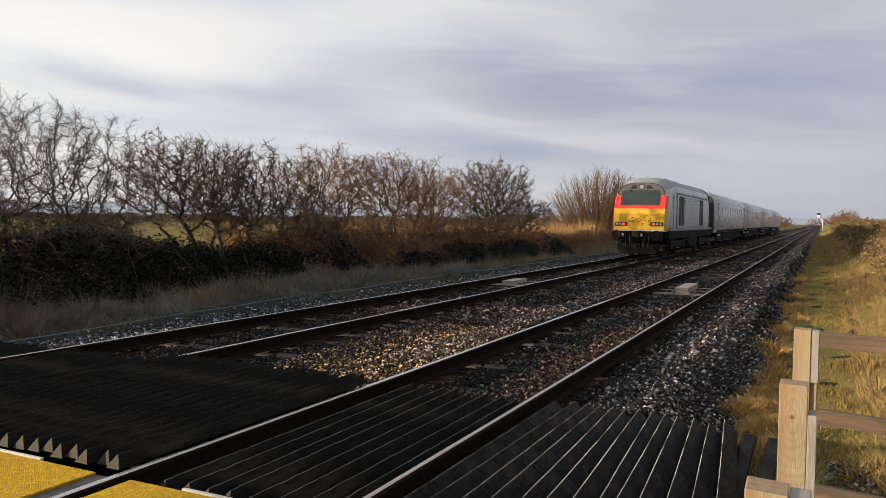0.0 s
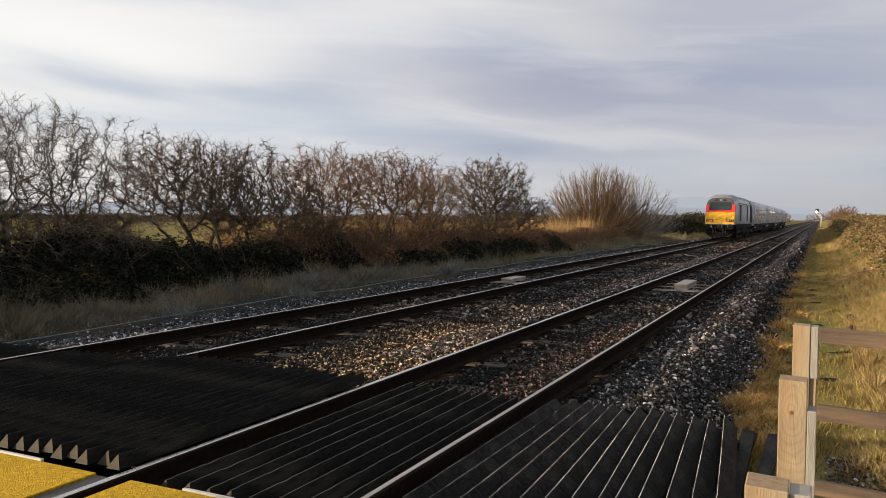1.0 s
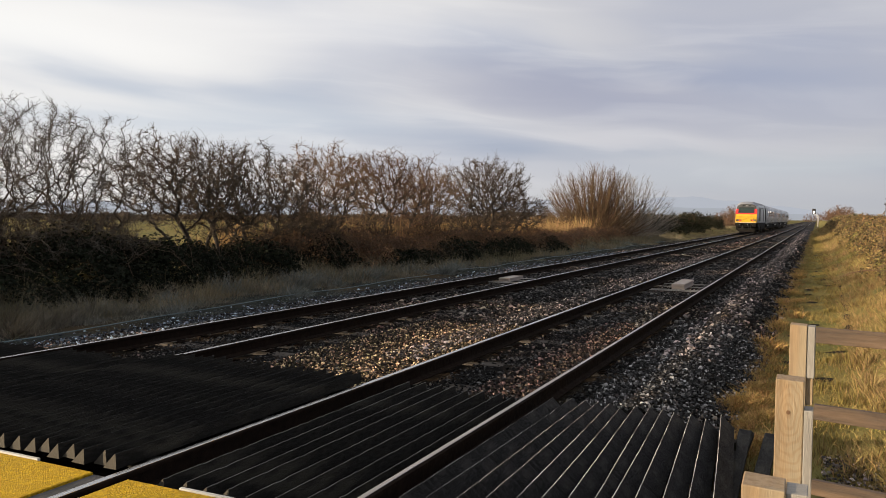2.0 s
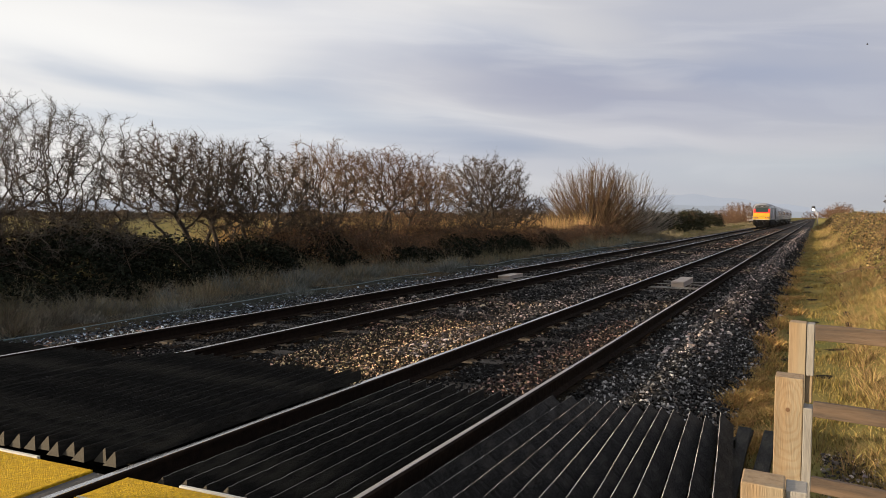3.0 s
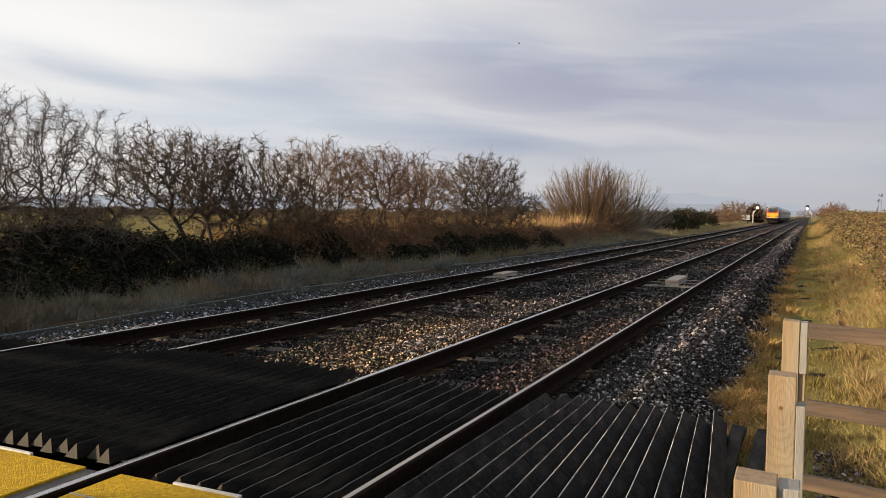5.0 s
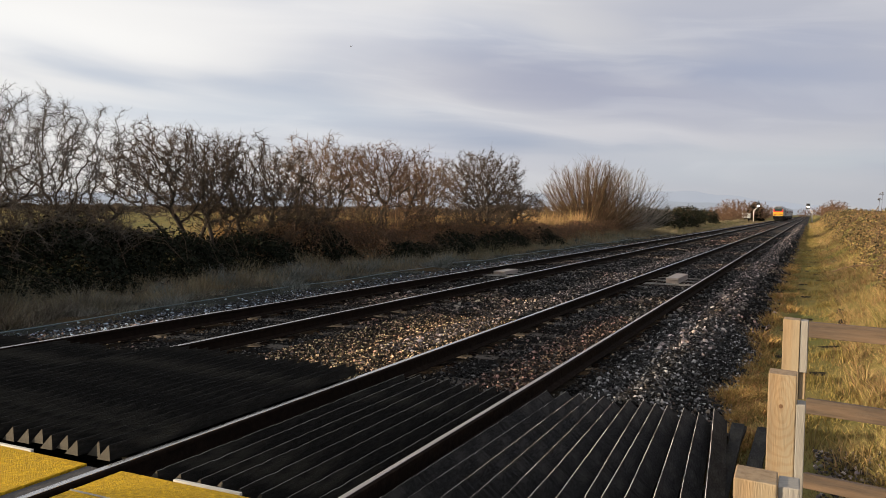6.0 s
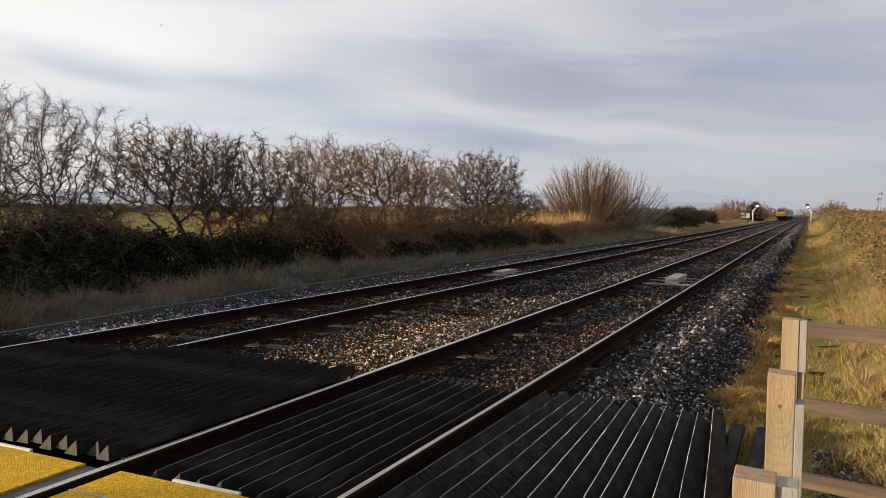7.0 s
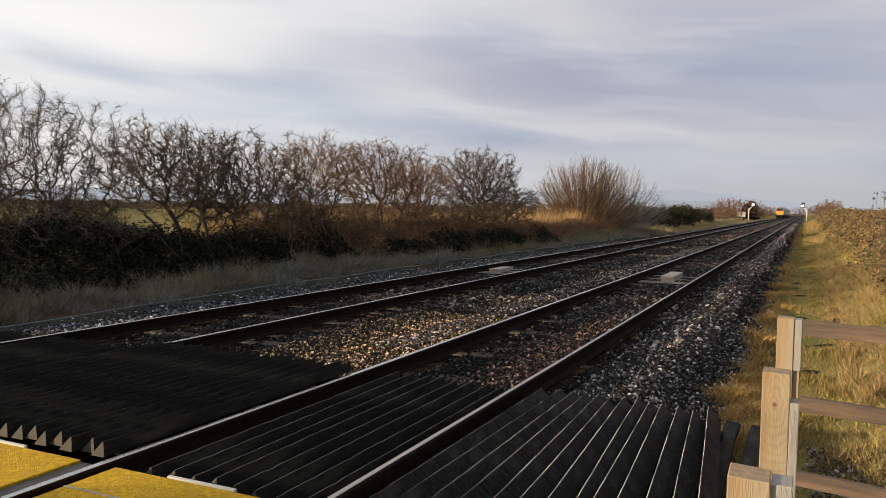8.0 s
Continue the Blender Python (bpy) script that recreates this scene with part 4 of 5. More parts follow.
def hedge():
    thorn_a = place(thorn("thorn_bush", 11, [(0, 0, 2.75, 2.0, 3.2, 1.5), (0.6, 0.2, 1.2, 1.5, 3.4, 0.85)], [(0, 0.1, 0.2, -0.6, 1.5), (0.1, 0.5, 0.1, 1.2, 1.5), (-0.1, -0.4, -0.3, -1.6, 1.3), (0.2, 1.6, 0.4, 2.1, 1.3)],
                          M_TWIG_PALE, "airy bare grey thorn bush with long crooked twigs on the bank", M_TWIG_DARK, n=2800, twig=0.0060, kill=0.18, long=0.11, shoots=4, step=0.12), -15.0, 11.0, 0, 1.0, 0.95)
    thorn_b = place(thorn("thorn_bush", 23, [(0, 0, 2.7, 1.9, 2.1, 1.3), (0.2, 1.0, 1.7, 1.2, 1.3, 0.6)], [(0, 0.7, 0.1, -0.5, 1.7), (0.1, 0.9, 0.3, 0.6, 1.5), (-0.1, 1.0, -0.2, 1.3, 1.5), (0.1, 1.3, 0.2, 1.7, 1.2), (0.0, 0.5, 0.0, -0.9, 1.3)],
                          M_TWIG_DARK, "bare dark thorn bush with a wind-combed crown over several stems", n=3000, twig=0.0072, kill=0.16, comb=(0, -0.08, 0.03), shoots=4, long=0.10, step=0.12), -14.9, 15.7, 0, 1.0, 0.94)
    thorn_c = place(thorn("thorn_bush", 29, [(0, 0, 2.35, 1.8, 2.1, 1.35), (0.3, 1.7, 1.5, 1.5, 1.9, 1.1), (0.6, 0.2, 0.9, 1.0, 2.6, 0.75)], [(0, -0.4, 0.1, -0.9, 1.2), (0.1, 0, 0.2, 0.5, 1.2), (0, 0.4, 0.3, 1.4, 1.0), (0.3, 0.9, 0.5, 1.9, 0.7), (0.2, -0.2, 0.5, -0.3, 0.8)],
                          M_TWIG_DARK, "bare dark thorn bush sloping down to the bank", n=3000, twig=0.0076, kill=0.18, shoots=4, long=0.10, step=0.12), -14.8, 18.6, 0)
    thorn_d = place(thorn("thorn_bush", 37, [(0, 0, 2.7, 1.9, 2.3, 1.3), (0.6, 0.0, 0.95, 1.1, 2.3, 0.7)], [(0, 0.2, 0.1, -0.6, 1.5), (0.1, 0.3, 0.2, 0.7, 1.4), (0, 0, -0.2, 1.3, 1.4), (0.1, -0.2, 0.3, -1.2, 1.2)],
                          M_TWIG_BROWN, "bare brown hedgerow thorn with a pale twiggy top", n=2000, twig=0.0080, kill=0.2, shoots=3, long=0.12, step=0.13), -15.4, 23.0, 0)
    thorn_e = place(thorn("thorn_bush", 41, [(0, 0, 2.85, 2.0, 2.8, 1.45), (0.6, 0.7, 1.1, 1.2, 2.5, 0.8)], [(0, -0.9, 0.1, -1.7, 1.3), (0.1, -0.7, 0.2, -0.2, 1.7), (0.1, 1.0, 0.2, 1.6, 1.4), (0, 0.9, -0.2, 0.5, 1.5)],
                          M_TWIG_MID, "bare reddish-brown hedgerow thorn on crooked dark stems", n=2300, twig=0.0086, kill=0.2, shoots=3, long=0.12, step=0.13), -15.4, 27.3, 0)
    thorn_f = place(thorn("thorn_bush", 59, [(0, 0, 3.0, 2.1, 3.6, 1.75), (0.4, 3.0, 1.8, 1.8, 3.2, 1.25), (0.6, -0.6, 1.1, 1.4, 2.6, 0.8)], [(0, 0, 0.2, -0.8, 1.6), (0.1, 0.3, 0.1, 0.6, 1.8), (0, 0.5, 0.3, 1.8, 1.3), (0.2, 0.6, 0.5, 2.9, 1.0), (0.1, -0.4, 0.3, -1.9, 1.3)],
                          M_TWIG_DARK, "bare dark-limbed hawthorn with twigs sweeping to the ground", n=3000, twig=0.0105, kill=0.21, long=0.13, shoots=3, step=0.14), -15.2, 37.2, 0)
    again(thorn_d, -15.9, 32.0, 200, 1.0, 1.03)
    briar = thorn("briar_bush", 91, [(0, 0, 1.15, 0.9, 1.7, 0.75)], [(0, 0.2, 0.1, 0.5, 0.7), (0.1, -0.3, 0.2, -0.8, 0.7), (-0.1, 0, -0.2, 0.1, 0.9), (0.1, 0.6, 0.2, 1.2, 0.6)], M_TWIG_DARK,
                  "low tangled dark briar among the brambles", M_TWIG_DARK, n=950, twig=0.0066, kill=0.15, shoots=3, long=0.09, step=0.11)
    place(briar, -14.9, 9.6, 0, 1.0, 1.1)
    for x, y, turn, k in ((-14.9, 11.6, 170, 1.0), (-15.2, 13.0, 20, 0.85), (-14.5, 20.9, 200, 0.95), (-14.8, 24.9, 10, 0.9), (-14.7, 29.6, 150, 1.0), (-14.8, 33.6, 30, 1.0)):
        again(briar, x, y, turn, k)
    sallow = fan_bush("sallow_bush", 71, 5.2, 9.0, 250, M_SALLOW, "large rounded bare sallow with upright tan twigs", 0.0125, 84)
    place(sallow, -16.4, 62.5, 0)
    pale = fan_bush("sallow_bush", 73, 4.7, 8.2, 110, M_SALLOW_PALE, "bare bush of pale grey twigs beside the sallow", 0.0115, 82)
    place(pale, -14.6, 68.0, 40)
    far_bush = thorn("sallow_bush", 79, [(0, 0, 3.2, 4.2, 4.4, 3.0), (0.5, 0, 1.2, 4.4, 4.6, 1.2)], [(0, 0, -0.6, -0.8, 1.2), (0.3, 0.2, 0.8, 0.7, 1.3), (0, 0.4, -0.4, 1.2, 1.1)], M_FAR_TWIG, "distant bare russet bush beside the line", M_FAR_TWIG,
                     n=230, twig=0.052, reach=1.8, kill=0.5, step=0.36, long=0.26, shoots=2)
    place(far_bush, -14.0, 214, 15, 0.95, 0.85)
    # unseen bushes added past the view's edge, after a gap, to throw shade
    again(far_bush, -15.2, -6.6, 0, 0.68)
    again(far_bush, -14.8, -12.4, 67, 0.68)
    for k in range(11):
        y = 150 + 10.2 * k
        again(far_bush, -17.0 + 1.8 * math.sin(k * 1.9) + (3.0 if y > 212 else 0.0), y, 67 * k % 360, 0.62 + 0.24 * min(1.0, (y - 150) / 50), 0.6 + 0.45 * math.exp(-((y - 208) / 35) ** 2))
    again(pale, 6.0, 205, 30, 0.5, 0.8)
    for k in range(5):
        again(far_bush, 5.5 + 3.4 * (k * 0.37 % 1), 226 + 26 * k, 97 * k % 360, 0.85, 0.9)
    for k in range(7):
        y = 300 + 55 * k
        again(far_bush, (-15.0 - 0.008 * y + 2 * math.sin(k)) if k % 2 else 7.5 + 2 * math.sin(k * 2.3), y, 41 * k % 360, 0.9 + 0.0016 * (y - 300), 0.8)
    again(far_bush, -5.0, 690, 10, 1.5, 0.8)
    again(far_bush, 3.0, 720, 80, 1.5, 0.8)


hedge()


def leaf_mesh(name, centres, size, mat, rng, flat=0.5):
    """Small two-triangle leaves, folded a little, at the given places."""
    n = len(centres)
    d = rng.normal(size=(n, 3))
    d[:, 2] *= flat
    d /= np.linalg.norm(d, axis=1)[:, None]
    e = np.cross(d, rng.normal(size=(n, 3)))
    e /= np.linalg.norm(e, axis=1)[:, None]
    s = (size * rng.uniform(0.6, 1.4, n))[:, None]
    up = np.cross(d, e) * s * 0.25
    V = np.stack([centres - d * s, centres + e * s * 0.5 + up, centres + d * s, centres - e * s * 0.5 + up], 1).reshape(-1, 3)
    i = np.arange(n)[:, None] * 4
    return mesh_np(name, V, np.concatenate([i + [[0, 1, 2]], i + [[0, 2, 3]]]), mat)


def mound_points(rng, n, x, y, rx, ry, h):
    """Points in the shell of a lumpy mound that stands on the land."""
    a = rng.uniform(0, 2 * math.pi, n)
    el = np.arcsin(rng.uniform(0.02, 1, n))
    lump = 1 + 0.16 * np.sin(a * 3 + x) * np.cos(el * 4) + 0.12 * np.sin(a * 7 + y + el * 5)
    rad = lump * rng.uniform(0.45, 1.0, n) ** 0.5
    px = x + rx * np.cos(a) * np.cos(el) * rad
    py = y + ry * np.sin(a) * np.cos(el) * rad
    return np.stack([px, py, land(px, py) + h * np.sin(el) * rad], -1)


def stems_for(rng, n, x, y, rx, ry, h, r=0.006):
    """Arching canes inside a mound."""
    segs = []
    for _ in range(n):
        a, ext = rng.uniform(0, 2 * math.pi), rng.uniform(0.3, 1.05)
        bx, by = x + rng.uniform(-0.5, 0.5) * rx, y + rng.uniform(-0.5, 0.5) * ry
        hh = h * rng.uniform(0.6, 1.15)
        last = None
        for t in np.linspace(0, 1, 5):
            q = (bx + math.cos(a) * rx * ext * t, by + math.sin(a) * ry * ext * t, 0)
            q = (q[0], q[1], float(land(q[0], q[1])) + hh * math.sin(math.pi * (0.05 + 0.75 * t)))
            if last:
                segs.append((*last, *q, r, r * 0.8))
            last = q
    return segs


def mound(name, label, category, group, x, y, rx, ry, h, n, size, mat, cane_mat, seed, canes=60):
    rng = np.random.RandomState(seed)
    t = thing(name, label, category, group)
    link("foliage", leaf_mesh("foliage", mound_points(rng, n, x, y, rx, ry, h), size, mat, rng), t)["kind"] = "stuff"
    link("cane_tangle", stick_mesh("cane_tangle", stems_for(rng, canes, x, y, rx, ry, h), cane_mat), t, "thin arching canes")["kind"] = "stuff"
    return t


def undergrowth():
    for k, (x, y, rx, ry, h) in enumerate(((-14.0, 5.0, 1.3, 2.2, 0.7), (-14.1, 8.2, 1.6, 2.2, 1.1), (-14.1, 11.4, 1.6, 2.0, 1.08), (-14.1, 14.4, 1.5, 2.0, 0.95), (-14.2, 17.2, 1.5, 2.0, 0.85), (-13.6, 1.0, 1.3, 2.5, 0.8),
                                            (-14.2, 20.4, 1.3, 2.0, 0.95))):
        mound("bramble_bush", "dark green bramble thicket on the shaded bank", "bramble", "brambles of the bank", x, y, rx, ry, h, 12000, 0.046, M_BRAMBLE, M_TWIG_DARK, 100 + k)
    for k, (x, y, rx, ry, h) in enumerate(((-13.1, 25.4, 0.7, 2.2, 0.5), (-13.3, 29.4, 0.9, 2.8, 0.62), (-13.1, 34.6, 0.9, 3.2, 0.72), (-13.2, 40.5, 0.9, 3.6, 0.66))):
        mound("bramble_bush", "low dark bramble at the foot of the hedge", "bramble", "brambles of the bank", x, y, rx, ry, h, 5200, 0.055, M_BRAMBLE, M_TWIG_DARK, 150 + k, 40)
    for k, (x, y, rx, ry, h) in enumerate(((-14.3, 19.8, 1.2, 2.2, 1.0), (-14.2, 23.0, 1.3, 2.4, 0.95), (-14.3, 26.6, 1.3, 2.4, 0.8), (-14.6, 30.4, 1.4, 2.6, 0.9), (-14.5, 34.4, 1.4, 2.6, 0.85), (-14.0, 39.0, 1.5, 3.4, 0.85),
                                            (-14.0, 45.0, 1.5, 3.6, 0.7), (-14.4, 52.0, 1.6, 4.2, 0.75), (-14.6, 59.0, 1.8, 4.0, 0.9))):
        mound("bracken_clump", "russet dead bracken and thorn undergrowth below the hedge", "bracken", "undergrowth of the bank", x, y, rx, ry, h, 4200, 0.036, M_RUSSET, M_TWIG_MID, 200 + k, 420)
    for k, (x, y, rx, ry, h) in enumerate(((-15.6, 82.0, 2.2, 5.0, 2.0), (-15.0, 92.0, 2.2, 5.5, 1.9), (-14.8, 103.0, 2.2, 6.0, 2.1), (-16.2, 116.0, 2.6, 7.0, 2.4), (-15.6, 132.0, 2.4, 8.0, 2.0))):
        mound("gorse_bush", "dark green gorse bush beyond the sallow", "gorse", "gorse along the line", x, y, rx, ry, h, 4000, 0.13, M_GORSE, M_TWIG_BROWN, 300 + k)
    # Dark bush by the signal, made tall and dense to shade the passing train.
    for k, (x, y, rx, ry, h) in enumerate(((-13.4, 217.0, 1.6, 4.5, 3.6), (-13.2, 225.0, 1.6, 5.0, 4.4), (-13.4, 234.0, 1.6, 5.0, 4.2))):
        mound("holly_bush", "dense dark evergreen bush near the signal", "bush", "evergreens by the signal", x, y, rx, ry, h, 2600, 0.3, M_GORSE, M_TWIG_BROWN, 350 + k, 20)
    for k, (x, y, rx, ry, h) in enumerate(((3.0, 14.0, 1.5, 3.0, 0.75), (3.1, 20.0, 1.6, 3.4, 0.8), (3.0, 27.0, 1.6, 4.0, 0.9), (3.2, 35.0, 1.7, 4.6, 0.95), (3.1, 45.0, 1.7, 6.0, 1.0), (3.3, 58.0, 1.8, 7.5, 1.0),
                                            (3.4, 74.0, 1.9, 9.0, 1.1), (3.6, 95.0, 2.0, 12.0, 1.2), (3.8, 120.0, 2.0, 14.0, 1.2), (4.0, 150.0, 2.2, 17.0, 1.3), (4.2, 185.0, 2.2, 20.0, 1.4),
                                            (2.0, 13.5, 0.75, 2.2, 0.62), (2.2, 18.0, 0.9, 2.6, 0.7), (2.4, 23.0, 1.0, 3.0, 0.75))):
        t = mound("bank_bramble", "sunlit thicket of dead brambles and dry leaves on the bank", "bramble", "brambles of the sunny bank", x, y, rx, ry, h, 4600, 0.026 + 0.0007 * y, M_BANKLEAF, M_TWIG_BROWN, 400 + k, 110)
        rng = np.random.RandomState(430 + k)
        link("old_foliage", leaf_mesh("old_foliage", mound_points(rng, 3000, x, y, rx * 1.02, ry, h * 1.03), 0.024 + 0.0007 * y, M_BANKDARK, rng), t, "dark withered leaves")["kind"] = "stuff"


undergrowth()


def blades(name, label, x, y, h, mat, rng, width=0.002, lean=0.35, far=0.00030):
    """Grass blades of three triangles rooted at x, y."""
    n = len(x)
    z = land(x, y)
    h = h * np.clip(0.62 + 0.32 * np.sin(x * 5.1 + 1.7 * np.sin(y * 1.9)) + 0.30 * np.sin(y * 2.7 + 2.0 * np.sin(x * 2.3)) + 0.22 * np.sin(x * 11 - y * 7), 0.45, 1.3)
    a = rng.uniform(0, 2 * math.pi, n)
    side = np.stack([np.cos(a), np.sin(a), np.zeros(n)], -1) * (width + far * np.hypot(x, y))[:, None] * rng.uniform(0.6, 1.3, n)[:, None]
    bend = np.stack([rng.normal(0, lean, n), rng.normal(0, lean, n), np.ones(n)], -1) * h[:, None]
    root = np.stack([x, y, z - 0.02], -1)
    mid = root + bend * [0.35, 0.35, 0.58]
    tip = root + bend * [1.0, 1.0, 0.95]
    near = np.hypot(x, y) < 13
    V1 = np.stack([root - side, root + side, mid - side * 0.7, mid + side * 0.7, tip], 1)[near].reshape(-1, 3)
    V2 = np.stack([root - side, root + side, tip], 1)[~near].reshape(-1, 3)
    i = np.arange(near.sum())[:, None] * 5
    k = len(V1) + np.arange((~near).sum())[:, None] * 3
    V = np.concatenate([V1, V2])
    F = np.concatenate([i + [[0, 1, 3]], i + [[0, 3, 2]], i + [[2, 3, 4]], k + [[0, 1, 2]]])
    return tagged(link(name, mesh_np(name, V, F, mat)), label, "grass", kind="stuff")


def tufted(rng, n, x0, x1, y0, y1, power=1.6):
    """Roots in tufts, thinning with distance along the line."""
    c = max(8, n // 28)
    cy = y0 * (y1 / y0) ** (rng.rand(c) ** (1 / power) if power < 1 else rng.rand(c))
    cx = rng.uniform(x0, x1, c)
    k = rng.randint(0, c, n)
    s = 0.05 + 0.003 * cy[k]
    return cx[k] + rng.normal(0, 1, n) * s, cy[k] + rng.normal(0, 1, n) * s * 1.6


SHADE_DISCS = []


def shade_discs():
    """Shadow bars of the tufts and a rut line, put into ragged dark soil discs."""
    rng = random.Random(17)
    t = thing("path_shade_discs", "dark discs painting tuft shadows and a rut on the grassy path", "soil", kind="stuff")
    y = 10.5
    bm = bmesh.new()
    while y < 60:
        x, rx, ry = rng.uniform(-0.3, 0.45), rng.uniform(0.06, 0.17), 0.04 + 0.008 * y * rng.uniform(0.5, 1.2)
        if len(SHADE_DISCS) % 2 and y > 13:
            x, rx, ry = 0.42 + 0.011 * y + rng.uniform(-0.05, 0.05), rng.uniform(0.05, 0.09), 0.25 + 0.03 * y
        SHADE_DISCS.append((x, y, rx, ry))
        ring = []
        for k in range(14):
            a, s = 2 * math.pi * k / 14, rng.uniform(0.75, 1.2)
            px, py = x + rx * s * math.cos(a), y + ry * s * math.sin(a)
            ring.append(bm.verts.new((px, py, float(land(px, py)) + 0.008)))
        mid = bm.verts.new((x, y, float(land(x, y)) + 0.014))
        for k in range(14):
            bm.faces.new((ring[k], ring[(k + 1) % 14], mid))
        y += (0.3 + 0.028 * y) * rng.uniform(0.4, 1.9)
    link("soil", bm_mesh("soil", bm, M_SOIL_SHADE), t)


shade_discs()


def outside(x, y):
    """Which roots keep clear of the dark discs."""
    keep = np.ones(len(x), bool)
    for hx, hy, rx, ry in SHADE_DISCS:
        keep &= ((x - hx) / rx) ** 2 + ((y - hy) / ry) ** 2 > 0.9
    return x[keep], y[keep]


def dead_stalks():
    """Last year's stalks with their bare seed heads, and one long arching cane, on the bank."""
    rng = random.Random(29)
    for k in range(9):
        x, y = rng.uniform(1.7, 2.7), rng.uniform(23, 27)
        z, top = float(land(x, y)), rng.uniform(1.9, 2.25)
        t = thing("dead_stalk", "thin dead stalk with a bare seed head on the bank", "plant stalk", "stalks on the bank")
        bend = Vector((rng.uniform(-0.12, 0.12), 0, 0))
        a, m, b = Vector((x, y, z)), Vector((x, y, (z + top) / 2)) + bend * 0.4, Vector((x, y, top)) + bend
        part("stalk", cyl(a, m, 0.007, 0.006, 5, cyl(m, b, 0.006, 0.004, 5)), M_TWIG_DARK, t)
        bm = bmesh.new()
        for i in range(7):
            c = b + Vector((rng.gauss(0, 0.055), rng.gauss(0, 0.055), rng.uniform(0.03, 0.09)))
            cyl(b, c, 0.003, 0.003, 4, bm)
            bmesh.ops.create_icosphere(bm, subdivisions=1, radius=0.014, matrix=Matrix.Translation(c))
        part("seed_head", bm, M_TWIG_DARK, t)
    t = thing("bramble_cane", "long dead bramble cane arching out of the bank", "bramble cane")
    pts = [Vector((1.75 - 0.145 * k, 12.3 - 0.02 * k, 0.35 + 0.53 * math.sin(min(1.0, k / 7) * math.pi / 2) - (0.012 * (k - 7) ** 2 if k > 7 else 0))) for k in range(11)]
    bm = bmesh.new()
    for a, b in zip(pts, pts[1:]):
        cyl(a, b, 0.007, 0.006, 6, bm)
    part("cane", bm, M_TWIG_BROWN, t)


dead_stalks()


def grasses():
    rng = np.random.RandomState(8)
    x, y = tufted(rng, 60000, -0.62, 0.7, 3.2, 120)
    x, y = outside(x, y)
    blades("green_grass", "short green winter grass along the trodden path", x, y, rng.uniform(0.04, 0.13, len(x)), M_GREEN, rng)
    x, y = outside(*tufted(rng, 60000, -0.72, 0.9, 3.2, 150))
    edge = np.clip(np.abs(x - 0.05) * 1.3, 0.25, 1)
    blades("dry_grass", "dry straw-coloured grass beside the ballast and path", x, y, rng.uniform(0.05, 0.22, len(x)) * edge, M_STRAW, rng, lean=0.5)
    x, y = tufted(rng, 90000, 0.55, 3.8, 5.0, 190)
    blades("bank_grass", "long dry golden grass on the sunny bank", x, y, rng.uniform(0.10, 0.30, len(x)), M_STRAW, rng, lean=0.75)
    x, y = tufted(rng, 26000, 0.05, 1.6, 2.2, 5.5)
    x = np.concatenate([x, rng.normal(0.45, 0.2, 2600)])
    y = np.concatenate([y, rng.uniform(5.0, 7.0, 2600)])
    blades("fence_grass", "tangled dry grass at the foot of the fence", x, y, rng.uniform(0.05, 0.22, len(x)), M_STRAW, rng, lean=0.6)
    x, y = tufted(rng, 76000, -12.9, -10.5, 5.0, 75)
    tall = np.clip((-x - 10.3) / 2.2, 0.3, 1)
    blades("frosted_grass", "frosted grey-green grass on the shaded verge", x, y, rng.uniform(0.08, 0.32, len(x)) * tall, M_FROST, rng)
    x, y = tufted(rng, 30000, -14.0, -11.8, 6.0, 80)
    blades("verge_straw", "tall withered grass in front of the hedge", x, y, rng.uniform(0.2, 0.6, len(x)), M_WITHER, rng)
    x, y = tufted(rng, 40000, -17.6, -14.8, 18.0, 60)
    blades("bank_straw", "tall tan dead grass among the stems of the hedge", x, y, rng.uniform(0.6, 1.7, len(x)), M_TAN, rng, lean=0.25)
    x, y = tufted(rng, 36000, -13.6, -11.2, 6.5, 30)
    blades("rough_verge_grass", "rough frost-bleached grass tufts before the brambles", x, y, rng.uniform(0.08, 0.42, len(x)) * np.clip((-x - 10.4) / 2.0, 0.35, 1), M_BLEACH, rng, lean=0.8)
    c = np.stack([rng.uniform(-12.6, -11.0, 34), rng.uniform(7.0, 26.0, 34)], -1)
    c[:3] = [(-11.55, 9.0), (-11.75, 9.35), (-11.5, 9.7)]
    k = rng.randint(0, len(c), 16000)
    x, y = c[k, 0] + rng.normal(0, 0.13, 16000), c[k, 1] + rng.normal(0, 0.16, 16000)
    blades("frosted_tussocks", "thick frost-whitened grass tussocks on the verge", x, y, rng.uniform(0.18, 0.55, len(x)), M_RIME, rng, lean=0.7)
    c = np.stack([-0.62 + rng.normal(0, 0.16, 64), 6.8 * (34 / 6.8) ** rng.rand(64)], -1)
    k = rng.randint(0, 64, 12000)
    x, y = c[k, 0] + rng.normal(0, 0.09, 12000), c[k, 1] + rng.normal(0, 0.10, 12000) * (1 + c[k, 1] * 0.06)
    blades("edge_tufts", "bright dry grass tufts creeping over the edge of the ballast", x, y, rng.uniform(0.06, 0.2, len(x)), M_GOLD, rng, lean=0.7)
    c = np.stack([rng.uniform(-0.85, -0.35, 40), rng.uniform(6.9, 10.5, 40)], -1)
    k = rng.randint(0, 40, 9000)
    x, y = c[k, 0] + rng.normal(0, 0.07, 9000), c[k, 1] + rng.normal(0, 0.10, 9000)
    blades("cess_tufts", "low golden tufts growing out of the ballast edge", x, y, rng.uniform(0.07, 0.17, len(x)), M_GOLD, rng, lean=0.8)
